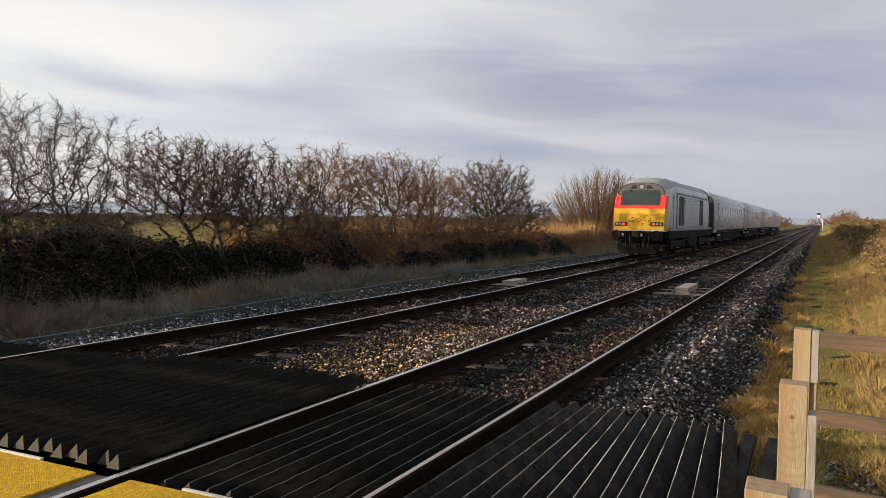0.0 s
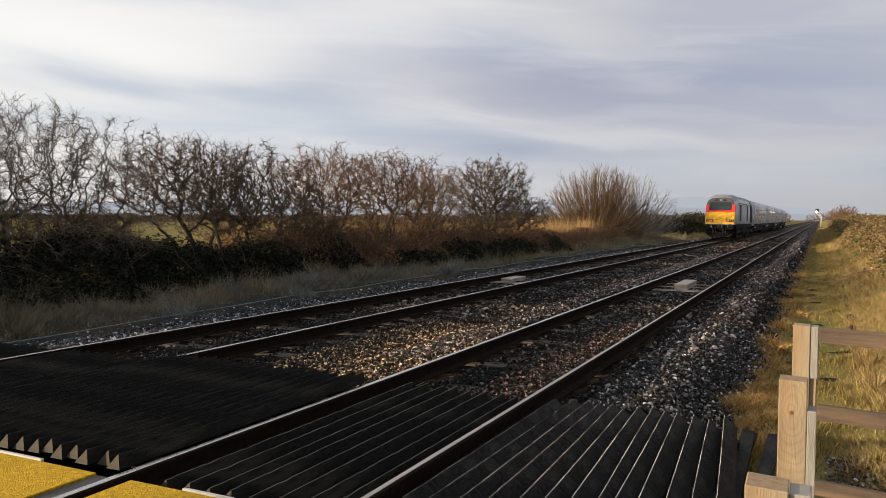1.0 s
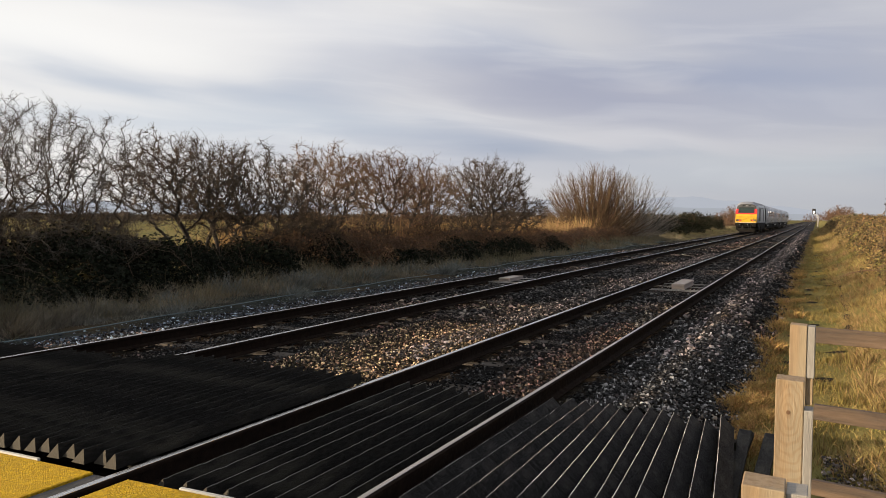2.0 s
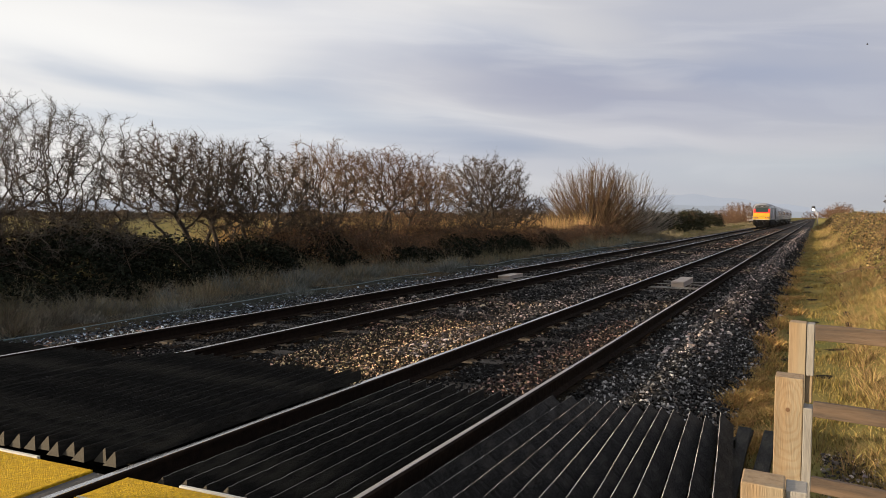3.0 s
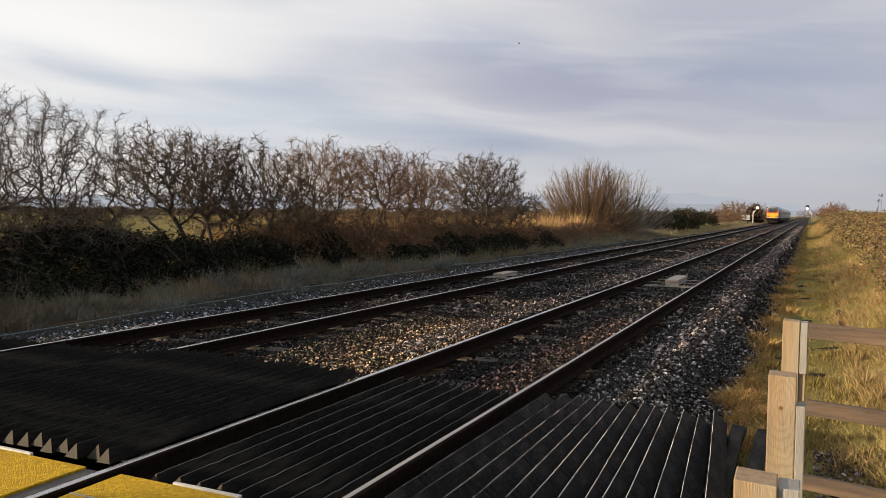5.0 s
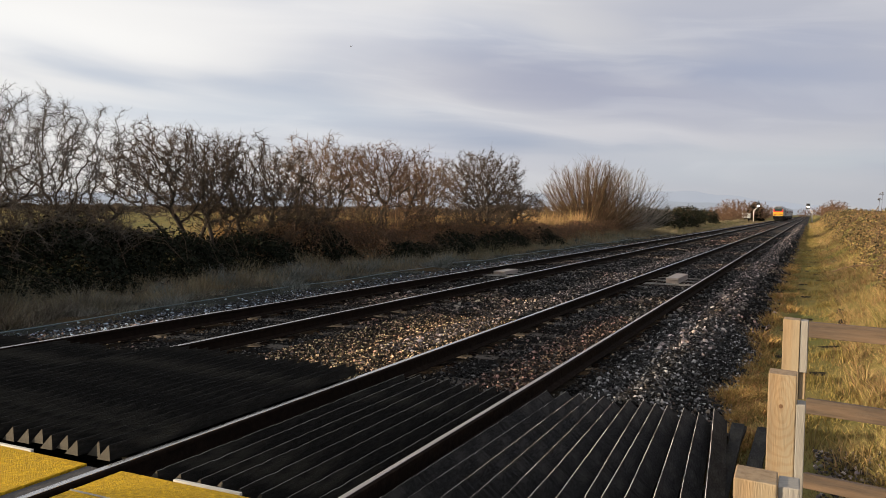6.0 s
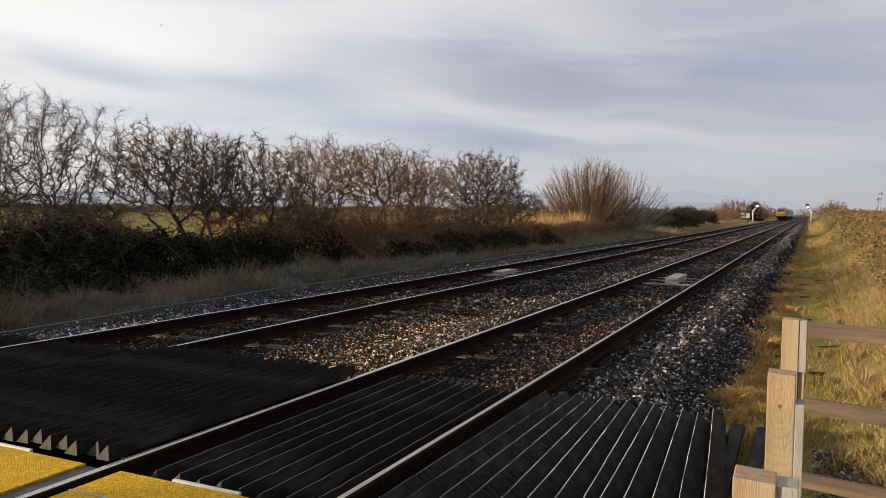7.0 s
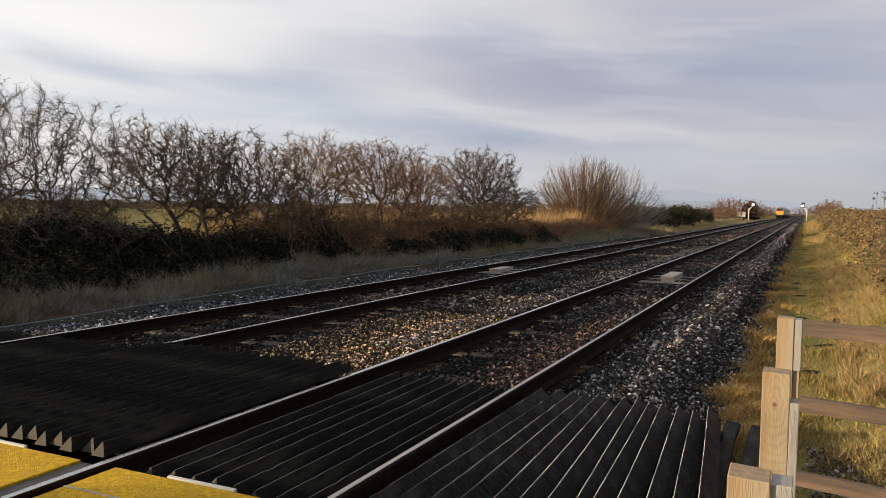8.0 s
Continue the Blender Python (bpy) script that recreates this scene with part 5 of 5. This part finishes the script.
    x, y = rng.uniform(-0.5, 7, 14000), rng.uniform(-6, 5.2, 14000)
    blades("turf", "short winter turf around the crossing", x, y, rng.uniform(0.04, 0.12, len(x)), M_GREEN, rng, lean=0.6)
    x, y = tufted(rng, 24000, -16.0, -10.6, 58, 260)
    blades("lineside_grass", "pale withered grass along the line", x, y, rng.uniform(0.1, 0.35, len(x)), M_WITHER, rng, lean=0.5)


grasses()


# ---- loose stone ----
def stones():
    rng = np.random.RandomState(5)
    octa = np.array([(0.35, 0.2, 0.75), (-0.35, -0.15, 0.8), (0.95, 0.1, 0.0), (0.1, 0.9, -0.05), (-0.9, 0.2, 0.1), (-0.2, -0.95, 0.0), (0.2, 0.1, -0.7)])
    octa_tri = np.array([(0, 2, 3), (0, 3, 1), (1, 3, 4), (1, 4, 5), (0, 1, 5), (0, 5, 2), (5, 6, 2)])

    def lot(name, label, n, y0, y1, size, mat=M_STONE, x0=-10.8, x1=-0.55, lift=0.0):
        y = y0 + (y1 - y0) * rng.rand(n) ** 1.25
        x = rng.uniform(x0, x1, n)
        near = np.min(np.abs(x[:, None] - np.array([[N1, N2, F1, F2]])), axis=1)
        keep = (near > 0.085) & ((y > np.where(x < N1, 6.4, 7.0)) | (x < F1 - 1.3) | ((x > -0.62) & (y > 6.9)) | (x > 0))
        x, y = x[keep], y[keep]
        m = len(x)
        s = size * (0.45 + 1.1 * rng.rand(m) ** 1.6)
        V = octa[None] * rng.uniform(0.6, 1.35, (m, len(octa), 1)) * (s[:, None, None] * rng.uniform([0.6, 0.6, 0.5], [1.35, 1.1, 1.1], (m, 1, 3)))
        a, b = rng.uniform(0, 6.28, m), rng.uniform(-1.1, 1.1, m)
        ca, sa, cb, sb = np.cos(a)[:, None], np.sin(a)[:, None], np.cos(b)[:, None], np.sin(b)[:, None]
        X, Y, Z = V[..., 0], V[..., 1], V[..., 2]
        Y, Z = Y * cb - Z * sb, Y * sb + Z * cb
        X, Y = X * ca - Y * sa, X * sa + Y * ca
        z = np.maximum(np.interp(x, BX, BZ), land(x, y)) + rng.uniform(-0.006, 0.022, m) + lift
        V = np.stack([X + x[:, None], Y + y[:, None], Z + z[:, None]], -1).reshape(-1, 3)
        F = (np.arange(m)[:, None, None] * len(octa) + octa_tri[None]).reshape(-1, 3)
        tagged(link(name, mesh_np(name, V, F, mat)), label, "ballast", kind="stuff")

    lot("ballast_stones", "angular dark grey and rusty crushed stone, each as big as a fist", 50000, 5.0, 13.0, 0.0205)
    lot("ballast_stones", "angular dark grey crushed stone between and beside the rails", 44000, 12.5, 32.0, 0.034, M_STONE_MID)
    # pale lots on cess and shoulder: sunlit bands put into the stone colour
    lot("sunlit_pale_stones", "pale grey crushed stone on the cess, sunlight put into its colour", 6000, 7.0, 13.5, 0.0195, M_STONE_PALE, -1.95, -0.62, 0.012)
    lot("sunlit_pale_stones", "pale crushed stone along the ballast shoulder, painting its sunlit band", 5600, 10.0, 50.0, 0.034, M_STONE_PINK, -1.75, -1.1, 0.008)
    # patch of sunlight between the tracks, put into stone colour
    lot("sun_patch_stones", "tan stone between the two tracks, a patch of sunlight in its colour", 11000, 6.45, 12.0, 0.0165, M_STONE_SUN_PATCH, -5.9, -3.95, 0.014)
    lot("frosted_stones", "frosted bluish crushed stone along the shaded edge of the track bed", 9000, 5.5, 42.0, 0.025, M_STONE_FROST, -11.0, -8.9, 0.014)
    lot("far_ridge_stones", "pale crushed stone along the shoulder far down the line", 4200, 45.0, 150.0, 0.055, M_STONE_PINK, -1.75, -1.05, 0.02)
    lot("far_rust_stones", "rust-stained crushed stone between the distant tracks", 2200, 48.0, 130.0, 0.05, M_STONE_RUST, -5.6, -4.2, 0.02)
    # pale colour paints the sunlit line along this ridge
    lot("ridge_stones", "low ridge of stone between the tracks, its sunlit line in pale colour", 6000, 8.5, 42.0, 0.024, M_STONE_PINK, -4.95, -4.35, 0.02)
    lot("rusty_stones", "rust-stained crushed stone along the rail", 4200, 7.1, 13.0, 0.018, M_STONE_RUST, -3.1, -2.32, 0.012)
    lot("scattered_stones", "stray pale stones in the grass behind the fence", 2200, 4.6, 7.0, 0.017, M_STONE_PINK, 0.08, 0.95, 0.03)
    lot("ballast_stones", "crushed stone of the distant track bed", 20000, 31.0, 85.0, 0.046, M_STONE_MID)


stones()


# ---- far side of the fields ----
def far_fields():
    rng = np.random.RandomState(12)
    n = 26000
    row = rng.randint(0, 5, n)
    x = rng.uniform(-420, -40, n)
    y = np.array([150, 230, 330, 460, 620])[row] - 0.25 * x + rng.normal(0, 1.5, n) + 12 * np.sin(x * 0.03 + row)
    hump = 1.2 + 1.5 * (np.sin(x * 0.11 + row * 2.0) * np.sin(x * 0.037 + row) + 0.4).clip(0, 1.5)
    pts = np.stack([x, y, -0.9 + rng.uniform(0, 1, n) ** 0.7 * hump * (1 + 0.25 * row)], -1)
    tagged(link("far_hedgerows", leaf_mesh("far_hedgerows", pts, 0.55, M_TWIG_DARK, rng, 0.8)), "dark bare hedgerows across the distant fields", "hedgerow", kind="stuff")
    for x, y, turn, w in ((-172, 480, 20, 16), (-196, 500, 40, 11), (-150, 520, 10, 12)):
        t = thing("farm_building", "small pale farm building with a dark roof across the fields", "house", "far farm", at=(x, y, -0.9))
        t.rotation_euler = (0, 0, radians(turn))
        part("wall", box(-w / 2, w / 2, -4, 4, 0, 3.2), M_WALL, t)
        bm = extrude_section([(-4.4, 3.1), (4.4, 3.1), (0, 6.0)], -w / 2 - 0.3, w / 2 + 0.3)
        bmesh.ops.rotate(bm, matrix=Matrix.Rotation(radians(90), 3, "Z"), verts=bm.verts)
        part("roof", bm, M_TILE, t)
        for k in range(3):
            part("window", box(-w / 3 + k * w / 3 - 0.6, -w / 3 + k * w / 3 + 0.6, -4.08, -3.96, 1.0, 2.3), M_GLASS, t)


far_fields()


# ---- train ----
def ring_mesh(name, rings, mat, smooth=True, caps=True, roof=None):
    """A skin over rings of points, one ring after the other along y."""
    n = len(rings[0])
    bm = bmesh.new()
    vs = [[bm.verts.new(p) for p in r] for r in rings]
    for a, b in zip(vs, vs[1:]):
        for i in range(n):
            bm.faces.new((a[i], a[(i + 1) % n], b[(i + 1) % n], b[i]))
    if caps:
        bm.faces.new(vs[0][::-1])
        bm.faces.new(vs[-1])
    bmesh.ops.recalc_face_normals(bm, faces=bm.faces[:])
    me = bm_mesh(name, bm, mat, smooth)
    me.set_sharp_from_angle(angle=radians(32))
    if roof:
        me.materials.append(roof)
        for p in me.polygons:
            if p.normal.z > 0.45:
                p.material_index = 1
    return me


def body_ring(y, hw, z0, zs, zt, lean=0.0):
    """Half width hw, floor z0, shoulder zs, roof top zt."""
    pts = [(-hw * 0.97, z0), (-hw * 0.995, z0 + 0.3), (-hw, z0 + 0.8), (-hw, zs - 0.45), (-hw * 0.985, zs - 0.2)]
    for k in range(1, 13):
        a = math.pi / 2 * k / 12
        pts.append((-hw * 0.965 * math.cos(a) ** 0.62, zs - 0.08 + (zt - zs + 0.08) * math.sin(a) ** 0.95))
    pts[-1] = (0.0, zt)
    pts += [(-x, z) for x, z in pts[-2::-1]]
    return [(x, y + lean * max(0.0, z - 1.9), z) for x, z in pts]


def bogie(parent, y, wheels):
    b = part("bogie", box(-1.15, 1.15, y - wheels * 0.75 - 0.3, y + wheels * 0.75 + 0.3, 0.42, 0.72, 0.04), M_UNDER, parent)
    for k in range(wheels):
        yy = y + (k - (wheels - 1) / 2) * 2.3
        for sx in (-0.76, 0.76):
            part("wheel", cyl((sx - 0.07, yy, 0.46), (sx + 0.07, yy, 0.46), 0.46, seg=20), M_UNDER, b)
    return b


def locomotive():
    t = thing("locomotive", "grey diesel locomotive with yellow and red nose on the track", "locomotive")
    L = 16.0
    rings = [body_ring(0.30, 1.085, 1.12, 2.74, 3.26, 0.42), body_ring(1.0, 1.14, 1.12, 2.80, 3.38, 0.28), body_ring(2.2, 1.20, 1.12, 2.86, 3.55), body_ring(L - 2.2, 1.20, 1.12, 2.86, 3.55),
             body_ring(L - 1.1, 1.13, 1.12, 2.80, 3.38, -0.28), body_ring(L - 0.3, 1.02, 1.12, 2.74, 3.26, -0.42)]
    me = ring_mesh("body", rings, M_SILVER, roof=M_ROOFGREY)
    link("body", me, t)
    # nose panels lie just in front of the slanting face
    def face(name, pts, mat, label="", push=0.02, parent=t, depth=0.03):
        bm = bmesh.new()
        f = [bm.verts.new((x * 1.06, 0.30 + 0.42 * max(0.0, z - 1.9) - push, z)) for x, z in pts]
        b = [bm.verts.new((x * 1.06, 0.30 + 0.42 * max(0.0, z - 1.9) - push + depth, z)) for x, z in pts]
        bm.faces.new(f)
        bm.faces.new(b[::-1])
        for i in range(len(pts)):
            j = (i + 1) % len(pts)
            bm.faces.new((f[i], b[i], b[j], f[j]))
        bmesh.ops.recalc_face_normals(bm, faces=bm.faces[:])
        return part(name, bm, mat, parent, label)
    face("yellow_nose", [(-1.01, 1.20), (1.01, 1.20), (1.02, 1.9), (-1.02, 1.9)], M_YPAINT, "yellow warning panel, dirty")
    face("yellow_nose", [(-1.02, 1.9), (1.02, 1.9), (1.018, 2.12), (-1.018, 2.12)], M_YPAINT, "yellow warning panel, dirty")
    red = [(-1.018, 2.122), (1.018, 2.122), (1.015, 2.45), (0.95, 2.80), (0.82, 2.93), (-0.82, 2.93), (-0.95, 2.80), (-1.015, 2.45)]
    face("red_surround", red, M_RPAINT, "red windscreen surround")
    for sx in (-1, 1):
        for name, z0, z1, mat in (("yellow_corner", 1.2, 2.12, M_YPAINT), ("red_corner", 2.122, 2.66, M_RPAINT)):
            bm = bmesh.new()
            rows = []
            for z in (z0, min(max(1.9, z0), z1), z1):
                ya = 0.285 + 0.42 * max(0.0, z - 1.9)
                rows.append([bm.verts.new((sx * x, ya + dy, z)) for x, dy in ((1.075, 0.0), (1.105, 0.06), (1.14, 0.36), (1.06, 0.36), (1.03, 0.06))])
            for ra, rb in zip(rows, rows[1:]):
                for i in range(5):
                    j = (i + 1) % 5
                    if (ra[0].co - rb[0].co).length > 0.001:
                        bm.faces.new((ra[i], ra[j], rb[j], rb[i]))
            bm.faces.new(rows[0])
            bm.faces.new(rows[-1])
            bmesh.ops.remove_doubles(bm, verts=bm.verts[:], dist=0.0005)
            bmesh.ops.recalc_face_normals(bm, faces=bm.faces[:])
            part(name, bm, mat, t, "painted corner of the nose")
    face("dome_rim", [(-0.965, 2.70), (0.965, 2.70), (0.965, 2.86), (0.82, 3.09), (0.61, 3.21), (0.30, 3.265), (-0.30, 3.265), (-0.61, 3.21), (-0.82, 3.09), (-0.965, 2.86)], M_BLACK, "black rubber rim of the dome", 0.024)
    face("roof_dome", [(-0.91, 2.70), (0.91, 2.70), (0.90, 2.86), (0.76, 3.07), (0.56, 3.18), (0.28, 3.235), (-0.28, 3.235), (-0.56, 3.18), (-0.76, 3.07), (-0.90, 2.86)], M_DOME, "dark grey roof dome", 0.028)
    scr = face("windscreen_frame", [(-0.80, 2.26), (0.80, 2.26), (0.79, 2.86), (0.68, 2.925), (-0.68, 2.925), (-0.79, 2.86)], M_BLACK, "black rubber frame", 0.035)
    face("windscreen", [(-0.73, 2.33), (0.73, 2.33), (0.72, 2.80), (0.62, 2.86), (-0.62, 2.86), (-0.72, 2.80)], M_SCREEN, "dark windscreen", 0.05, scr)
    for sx in (-1, 1):
        c = face("lamp_cluster", [(sx * 0.72 - 0.26, 1.36), (sx * 0.72 + 0.26, 1.36), (sx * 0.72 + 0.26, 1.54), (sx * 0.72 - 0.26, 1.54)], M_BLACK, "dark lamp cluster", 0.05)
        face("tail_lamp", [(sx * 0.60 - 0.05, 1.405), (sx * 0.60 + 0.05, 1.405), (sx * 0.60 + 0.05, 1.495), (sx * 0.60 - 0.05, 1.495)], M_TAIL, "lit red tail lamp", 0.065, c)
        for dx in (0.14, 0.27):
            lens = [(sx * (0.60 + dx) + 0.045 * math.cos(a), 1.45 + 0.045 * math.sin(a)) for a in (0, 0.8, 1.6, 2.4, 3.1, 3.9, 4.7, 5.5)]
            face("lamp_lens", lens, M_ROOFGREY, "clear unlit lamp lens", 0.062, c)
        part("buffer", cyl((sx * 0.84, -0.2, 1.0), (sx * 0.84, 0.3, 1.0), 0.09, 0.11, 14, cyl((sx * 0.84, -0.25, 1.0), (sx * 0.84, -0.19, 1.0), 0.19, seg=20)), M_UNDER, t)
        bm = box(sx * 0.80 - 0.012, sx * 0.80 + 0.012, 0.25, 0.28, 1.5, 1.95)
        part("handrail", bm, M_YPAINT, t)
    disc = [(math.cos(2 * math.pi * k / 16), math.sin(2 * math.pi * k / 16)) for k in range(16)]
    lamp = face("headlight", [(0.13 * u, 3.08 + 0.13 * w) for u, w in disc], M_BLACK, "round black headlight housing", 0.04)
    face("headlight_lens", [(0.085 * u, 3.08 + 0.085 * w) for u, w in disc], M_ROOFGREY, "clear unlit headlight lens", 0.055, lamp)
    face("marker_window", [(-0.46, 2.99), (-0.2, 2.99), (-0.2, 3.14), (-0.36, 3.14)], M_GLASS, "", 0.04)
    face("marker_window", [(0.2, 2.99), (0.46, 2.99), (0.36, 3.14), (0.2, 3.14)], M_GLASS, "", 0.04)
    for sx in (-0.45, 0.5):
        w = cyl((sx, 0.66, 2.95), (sx * 1.15, 0.62, 2.86), 0.016, seg=6)
        part("wiper", w, M_BLACK, t)
    # Pale line just above the bufferbeam.
    part("pale_strip", box(-1.03, 1.03, 0.02, 0.28, 1.150, 1.182, 0.006), M_GALV, t, "thin pale metal strip across the nose")
    for hx in (-0.62, 0.18, 0.66):
        part("hose_tap", cyl((hx, -0.04, 1.02), (hx + 0.03, -0.10, 0.93), 0.045, 0.05, 10), M_GALV, t, "bright air hose tap")
    link("rear_rim", ring_mesh("rear_rim", [body_ring(L - 1.95, 1.225, 1.12, 2.87, 3.565), body_ring(L - 1.78, 1.215, 1.12, 2.86, 3.55)], M_BLACK, False), t, "black joint round the rear cab")
    part("bufferbeam", box(-1.02, 1.02, 0.05, 0.45, 0.72, 1.16, 0.03), M_UNDER, t)
    part("snow_plough", extrude_section([(-0.70, 0.16), (0.70, 0.16), (0.92, 0.34), (0.92, 0.60), (-0.92, 0.60), (-0.92, 0.34)], 0.25, 0.33), M_UNDER, t)
    for hx in (-0.5, -0.3, 0.3, 0.52):
        part("brake_pipe", cyl((hx, -0.02, 0.95), (hx * 0.9, -0.05, 0.45), 0.03, 0.025, 8), M_BLACK, t)
    part("coupling", box(-0.14, 0.14, -0.32, 0.1, 0.86, 1.12, 0.03), M_UNDER, t)
    part("solebar", box(-1.19, 1.19, 0.9, L - 0.9, 0.80, 1.16, 0.03), M_UNDER, t, "black solebar")
    part("fuel_tank", box(-1.2, 1.2, 6.7, L - 6.7, 0.32, 0.88, 0.06), M_UNDER, t)
    bogie(t, 3.6, 2)
    bogie(t, L - 3.6, 2)
    for sx in (-1, 1):
        for y in (1.9, 5.3, L - 5.3, L - 1.9):
            part("spring_box", box(sx * 1.06 - 0.1, sx * 1.06 + 0.1, y - 0.35, y + 0.35, 0.34, 0.82, 0.03), M_UNDER, t)
        part("air_tank", cyl((sx * 1.0, 6.2, 0.62), (sx * 1.0, 7.6, 0.62), 0.2, seg=14), M_UNDER, t)
    for sx in (-1, 1):
        def side(name, y0, y1, z0, z1, mat, label="", out=0.014):
            xa, xb = sorted((sx * 1.196, sx * (1.206 + out)))
            return part(name, box(xa, xb, y0, y1, z0, z1, 0.004), mat, t, label)
        side("cab_door", 1.9, 2.45, 1.3, 2.75, M_SILVER)
        side("cab_window", 1.2 + 1.3, 2.95, 2.1, 2.6, M_GLASS)
        for y in (3.4, 4.15, 10.0, 10.75):
            side("grille", y, y + 0.55, 1.4, 2.75, M_BLACK, "black air grille")
        for k in range(11):
            side("side_rib", 5.0, 9.8, 1.36 + k * 0.135, 1.42 + k * 0.135, M_SILVER, "raised grey rib", 0.03)
        side("grey_band", 0.95, L - 0.95, 1.17, 1.3, M_ROOFGREY, "dark lower band")
        xa, xb = sorted((sx * 1.09, sx * 1.165))
        part("cantrail", box(xa, xb, 2.7, L - 2.7, 2.80, 2.90, 0.01), M_DOME, t, "dark roof edge strip")
        side("cab_edge", 2.62, 2.72, 1.3, 2.8, M_DOME, "dark joint behind the cab", 0.02)
    grime = bmesh.new()
    rng = random.Random(9)
    for _ in range(70):
        x, z, r = rng.gauss(0.15, 0.38), rng.gauss(1.62, 0.14), rng.uniform(0.012, 0.04)
        ring = [grime.verts.new((max(-0.98, min(0.98, x + r * math.cos(a) * rng.uniform(0.5, 2.2))), 0.276 - 0.0015 * rng.random(), min(1.88, max(1.22, z + r * math.sin(a) * rng.uniform(0.4, 1.3))))) for a in (0, 1.05, 2.1, 3.14, 4.2, 5.2)]
        grime.faces.new(ring)
    tagged(part("grime", grime, M_GRIME, t, "oily splashes on the nose"), kind="stuff")
    for y in (3.4, 5.2, 10.5, 12.6):
        part("roof_hatch", box(-0.5, 0.5, y, y + 1.3, 3.46, 3.57, 0.02), M_ROOFGREY, t)
    part("exhaust", box(-0.3, 0.3, 7.9, 8.5, 3.45, 3.62, 0.03), M_BLACK, t)
    return t


def coach():
    t = thing("coach", "pale grey railway coach with a row of dark windows", "coach", "coaches of the train")
    L = 21.0
    rings = [body_ring(0.35, 1.20, 0.95, 2.75, 3.36), body_ring(0.6, 1.33, 0.95, 2.82, 3.48), body_ring(L - 0.6, 1.33, 0.95, 2.82, 3.48), body_ring(L - 0.35, 1.20, 0.95, 2.75, 3.36)]
    link("body", ring_mesh("body", rings, M_COACH), t)
    for ya, yb in ((0.02, 0.34), (L - 0.34, L - 0.02)):
        link("end_shroud", ring_mesh("end_shroud", [body_ring(ya, 1.13, 0.95, 2.72, 3.30), body_ring(yb, 1.17, 0.95, 2.74, 3.33)], M_BLACK, False), t, "black end of the coach")
    part("gangway", box(-0.6, 0.6, -0.05, L + 0.05, 1.1, 3.15, 0.05), M_BLACK, t, "black gangway bellows")
    part("underframe", box(-1.2, 1.2, 4.5, L - 4.5, 0.4, 1.0, 0.06), M_UNDER, t)
    bogie(t, 2.9, 2)
    bogie(t, L - 2.9, 2)
    for sx in (-1, 1):
        xa, xb = sorted((sx * 1.325, sx * 1.342))
        for k in range(9):
            y = 3.2 + k * 1.68
            w = part("window", box(xa, xb, y, y + 1.2, 1.95, 2.6, 0.006), M_GLASS, t, "dark tinted window")
        for y in (1.1, L - 2.0):
            d = part("door", box(xa, xb, y, y + 0.9, 1.12, 2.8, 0.006), M_ROOFGREY, t, "darker plug door")
            # Pale steps paint the glints along the foot of the coach.
            part("step", box(*sorted((sx * 1.28, sx * 1.40)), y + 0.15, y + 0.75, 0.74, 0.84, 0.01), M_GALV, t, "metal door step, its glint put into pale metal")
            xc, xd = sorted((sx * 1.343, sx * 1.350))
            part("door_window", box(xc, xd, y + 0.22, y + 0.68, 2.0, 2.7), M_GLASS, d)
        part("skirt", box(xa, xb, 0.7, L - 0.7, 0.98, 1.12), M_UNDER, t)
    return t


LOCO = locomotive()
COACHES = [coach()]
for _ in range(3):
    COACHES.append(copy_thing(COACHES[0], Matrix.Identity(4)))


# ---- bird ----
def bird():
    t = thing("bird", "small dark bird flying across the sky", "bird")
    bm = bmesh.new()
    bmesh.ops.create_uvsphere(bm, u_segments=10, v_segments=6, radius=0.06)
    for v in bm.verts:
        v.co = Vector((v.co.x * 2.6, v.co.y * 0.9, v.co.z * 0.9))
    part("body", bm, M_WING, t)
    for sy in (-1, 1):
        w = bmesh.new()
        pts = [(-0.09, 0.02), (0.08, 0.02), (0.03, 0.22), (-0.10, 0.40), (-0.07, 0.18)]
        lo = [w.verts.new((x, sy * y, 0.02 + y * 0.35)) for x, y in pts]
        hi = [w.verts.new((x, sy * y, 0.035 + y * 0.35)) for x, y in pts]
        w.faces.new(lo)
        w.faces.new(hi[::-1])
        for i in range(5):
            w.faces.new((lo[i], hi[i], hi[(i + 1) % 5], lo[(i + 1) % 5]))
        bmesh.ops.recalc_face_normals(w, faces=w.faces[:])
        part("wing", w, M_WING, t)
    for o in t.children:
        o.data.transform(Matrix.Scale(0.5, 4))
    return t


BIRD = bird()


def motions():
    rows = [(0.0, 34.0), (0.5, 49.0), (1.0, 65.0), (1.5, 79.2), (3.0, 121.5), (4.5, 163.2), (6.0, 205.0), (8.0, 259.0)]
    walk(LOCO, [(t, pose(TRACK_FAR, y, 0)) for t, y in rows])
    for k, c in enumerate(COACHES):
        walk(c, [(t, pose(TRACK_FAR, y + 16.35 + 21.15 * k, 0)) for t, y in rows])
    walk(BIRD, [(t, pose(x, y, z, 0, 0, 170)) for t, x, y, z in BIRD_PATH])


BIRD_PATH = [(0.0, 42, 72, 13), (3.5, -3.3, 68.5, 15.4), (4.5, -16.4, 66.4, 16.2), (6.5, -42.4, 54, 15.3), (7.0, -48.1, 48.7, 16.1), (8.0, -60, 38, 18)]
motions()
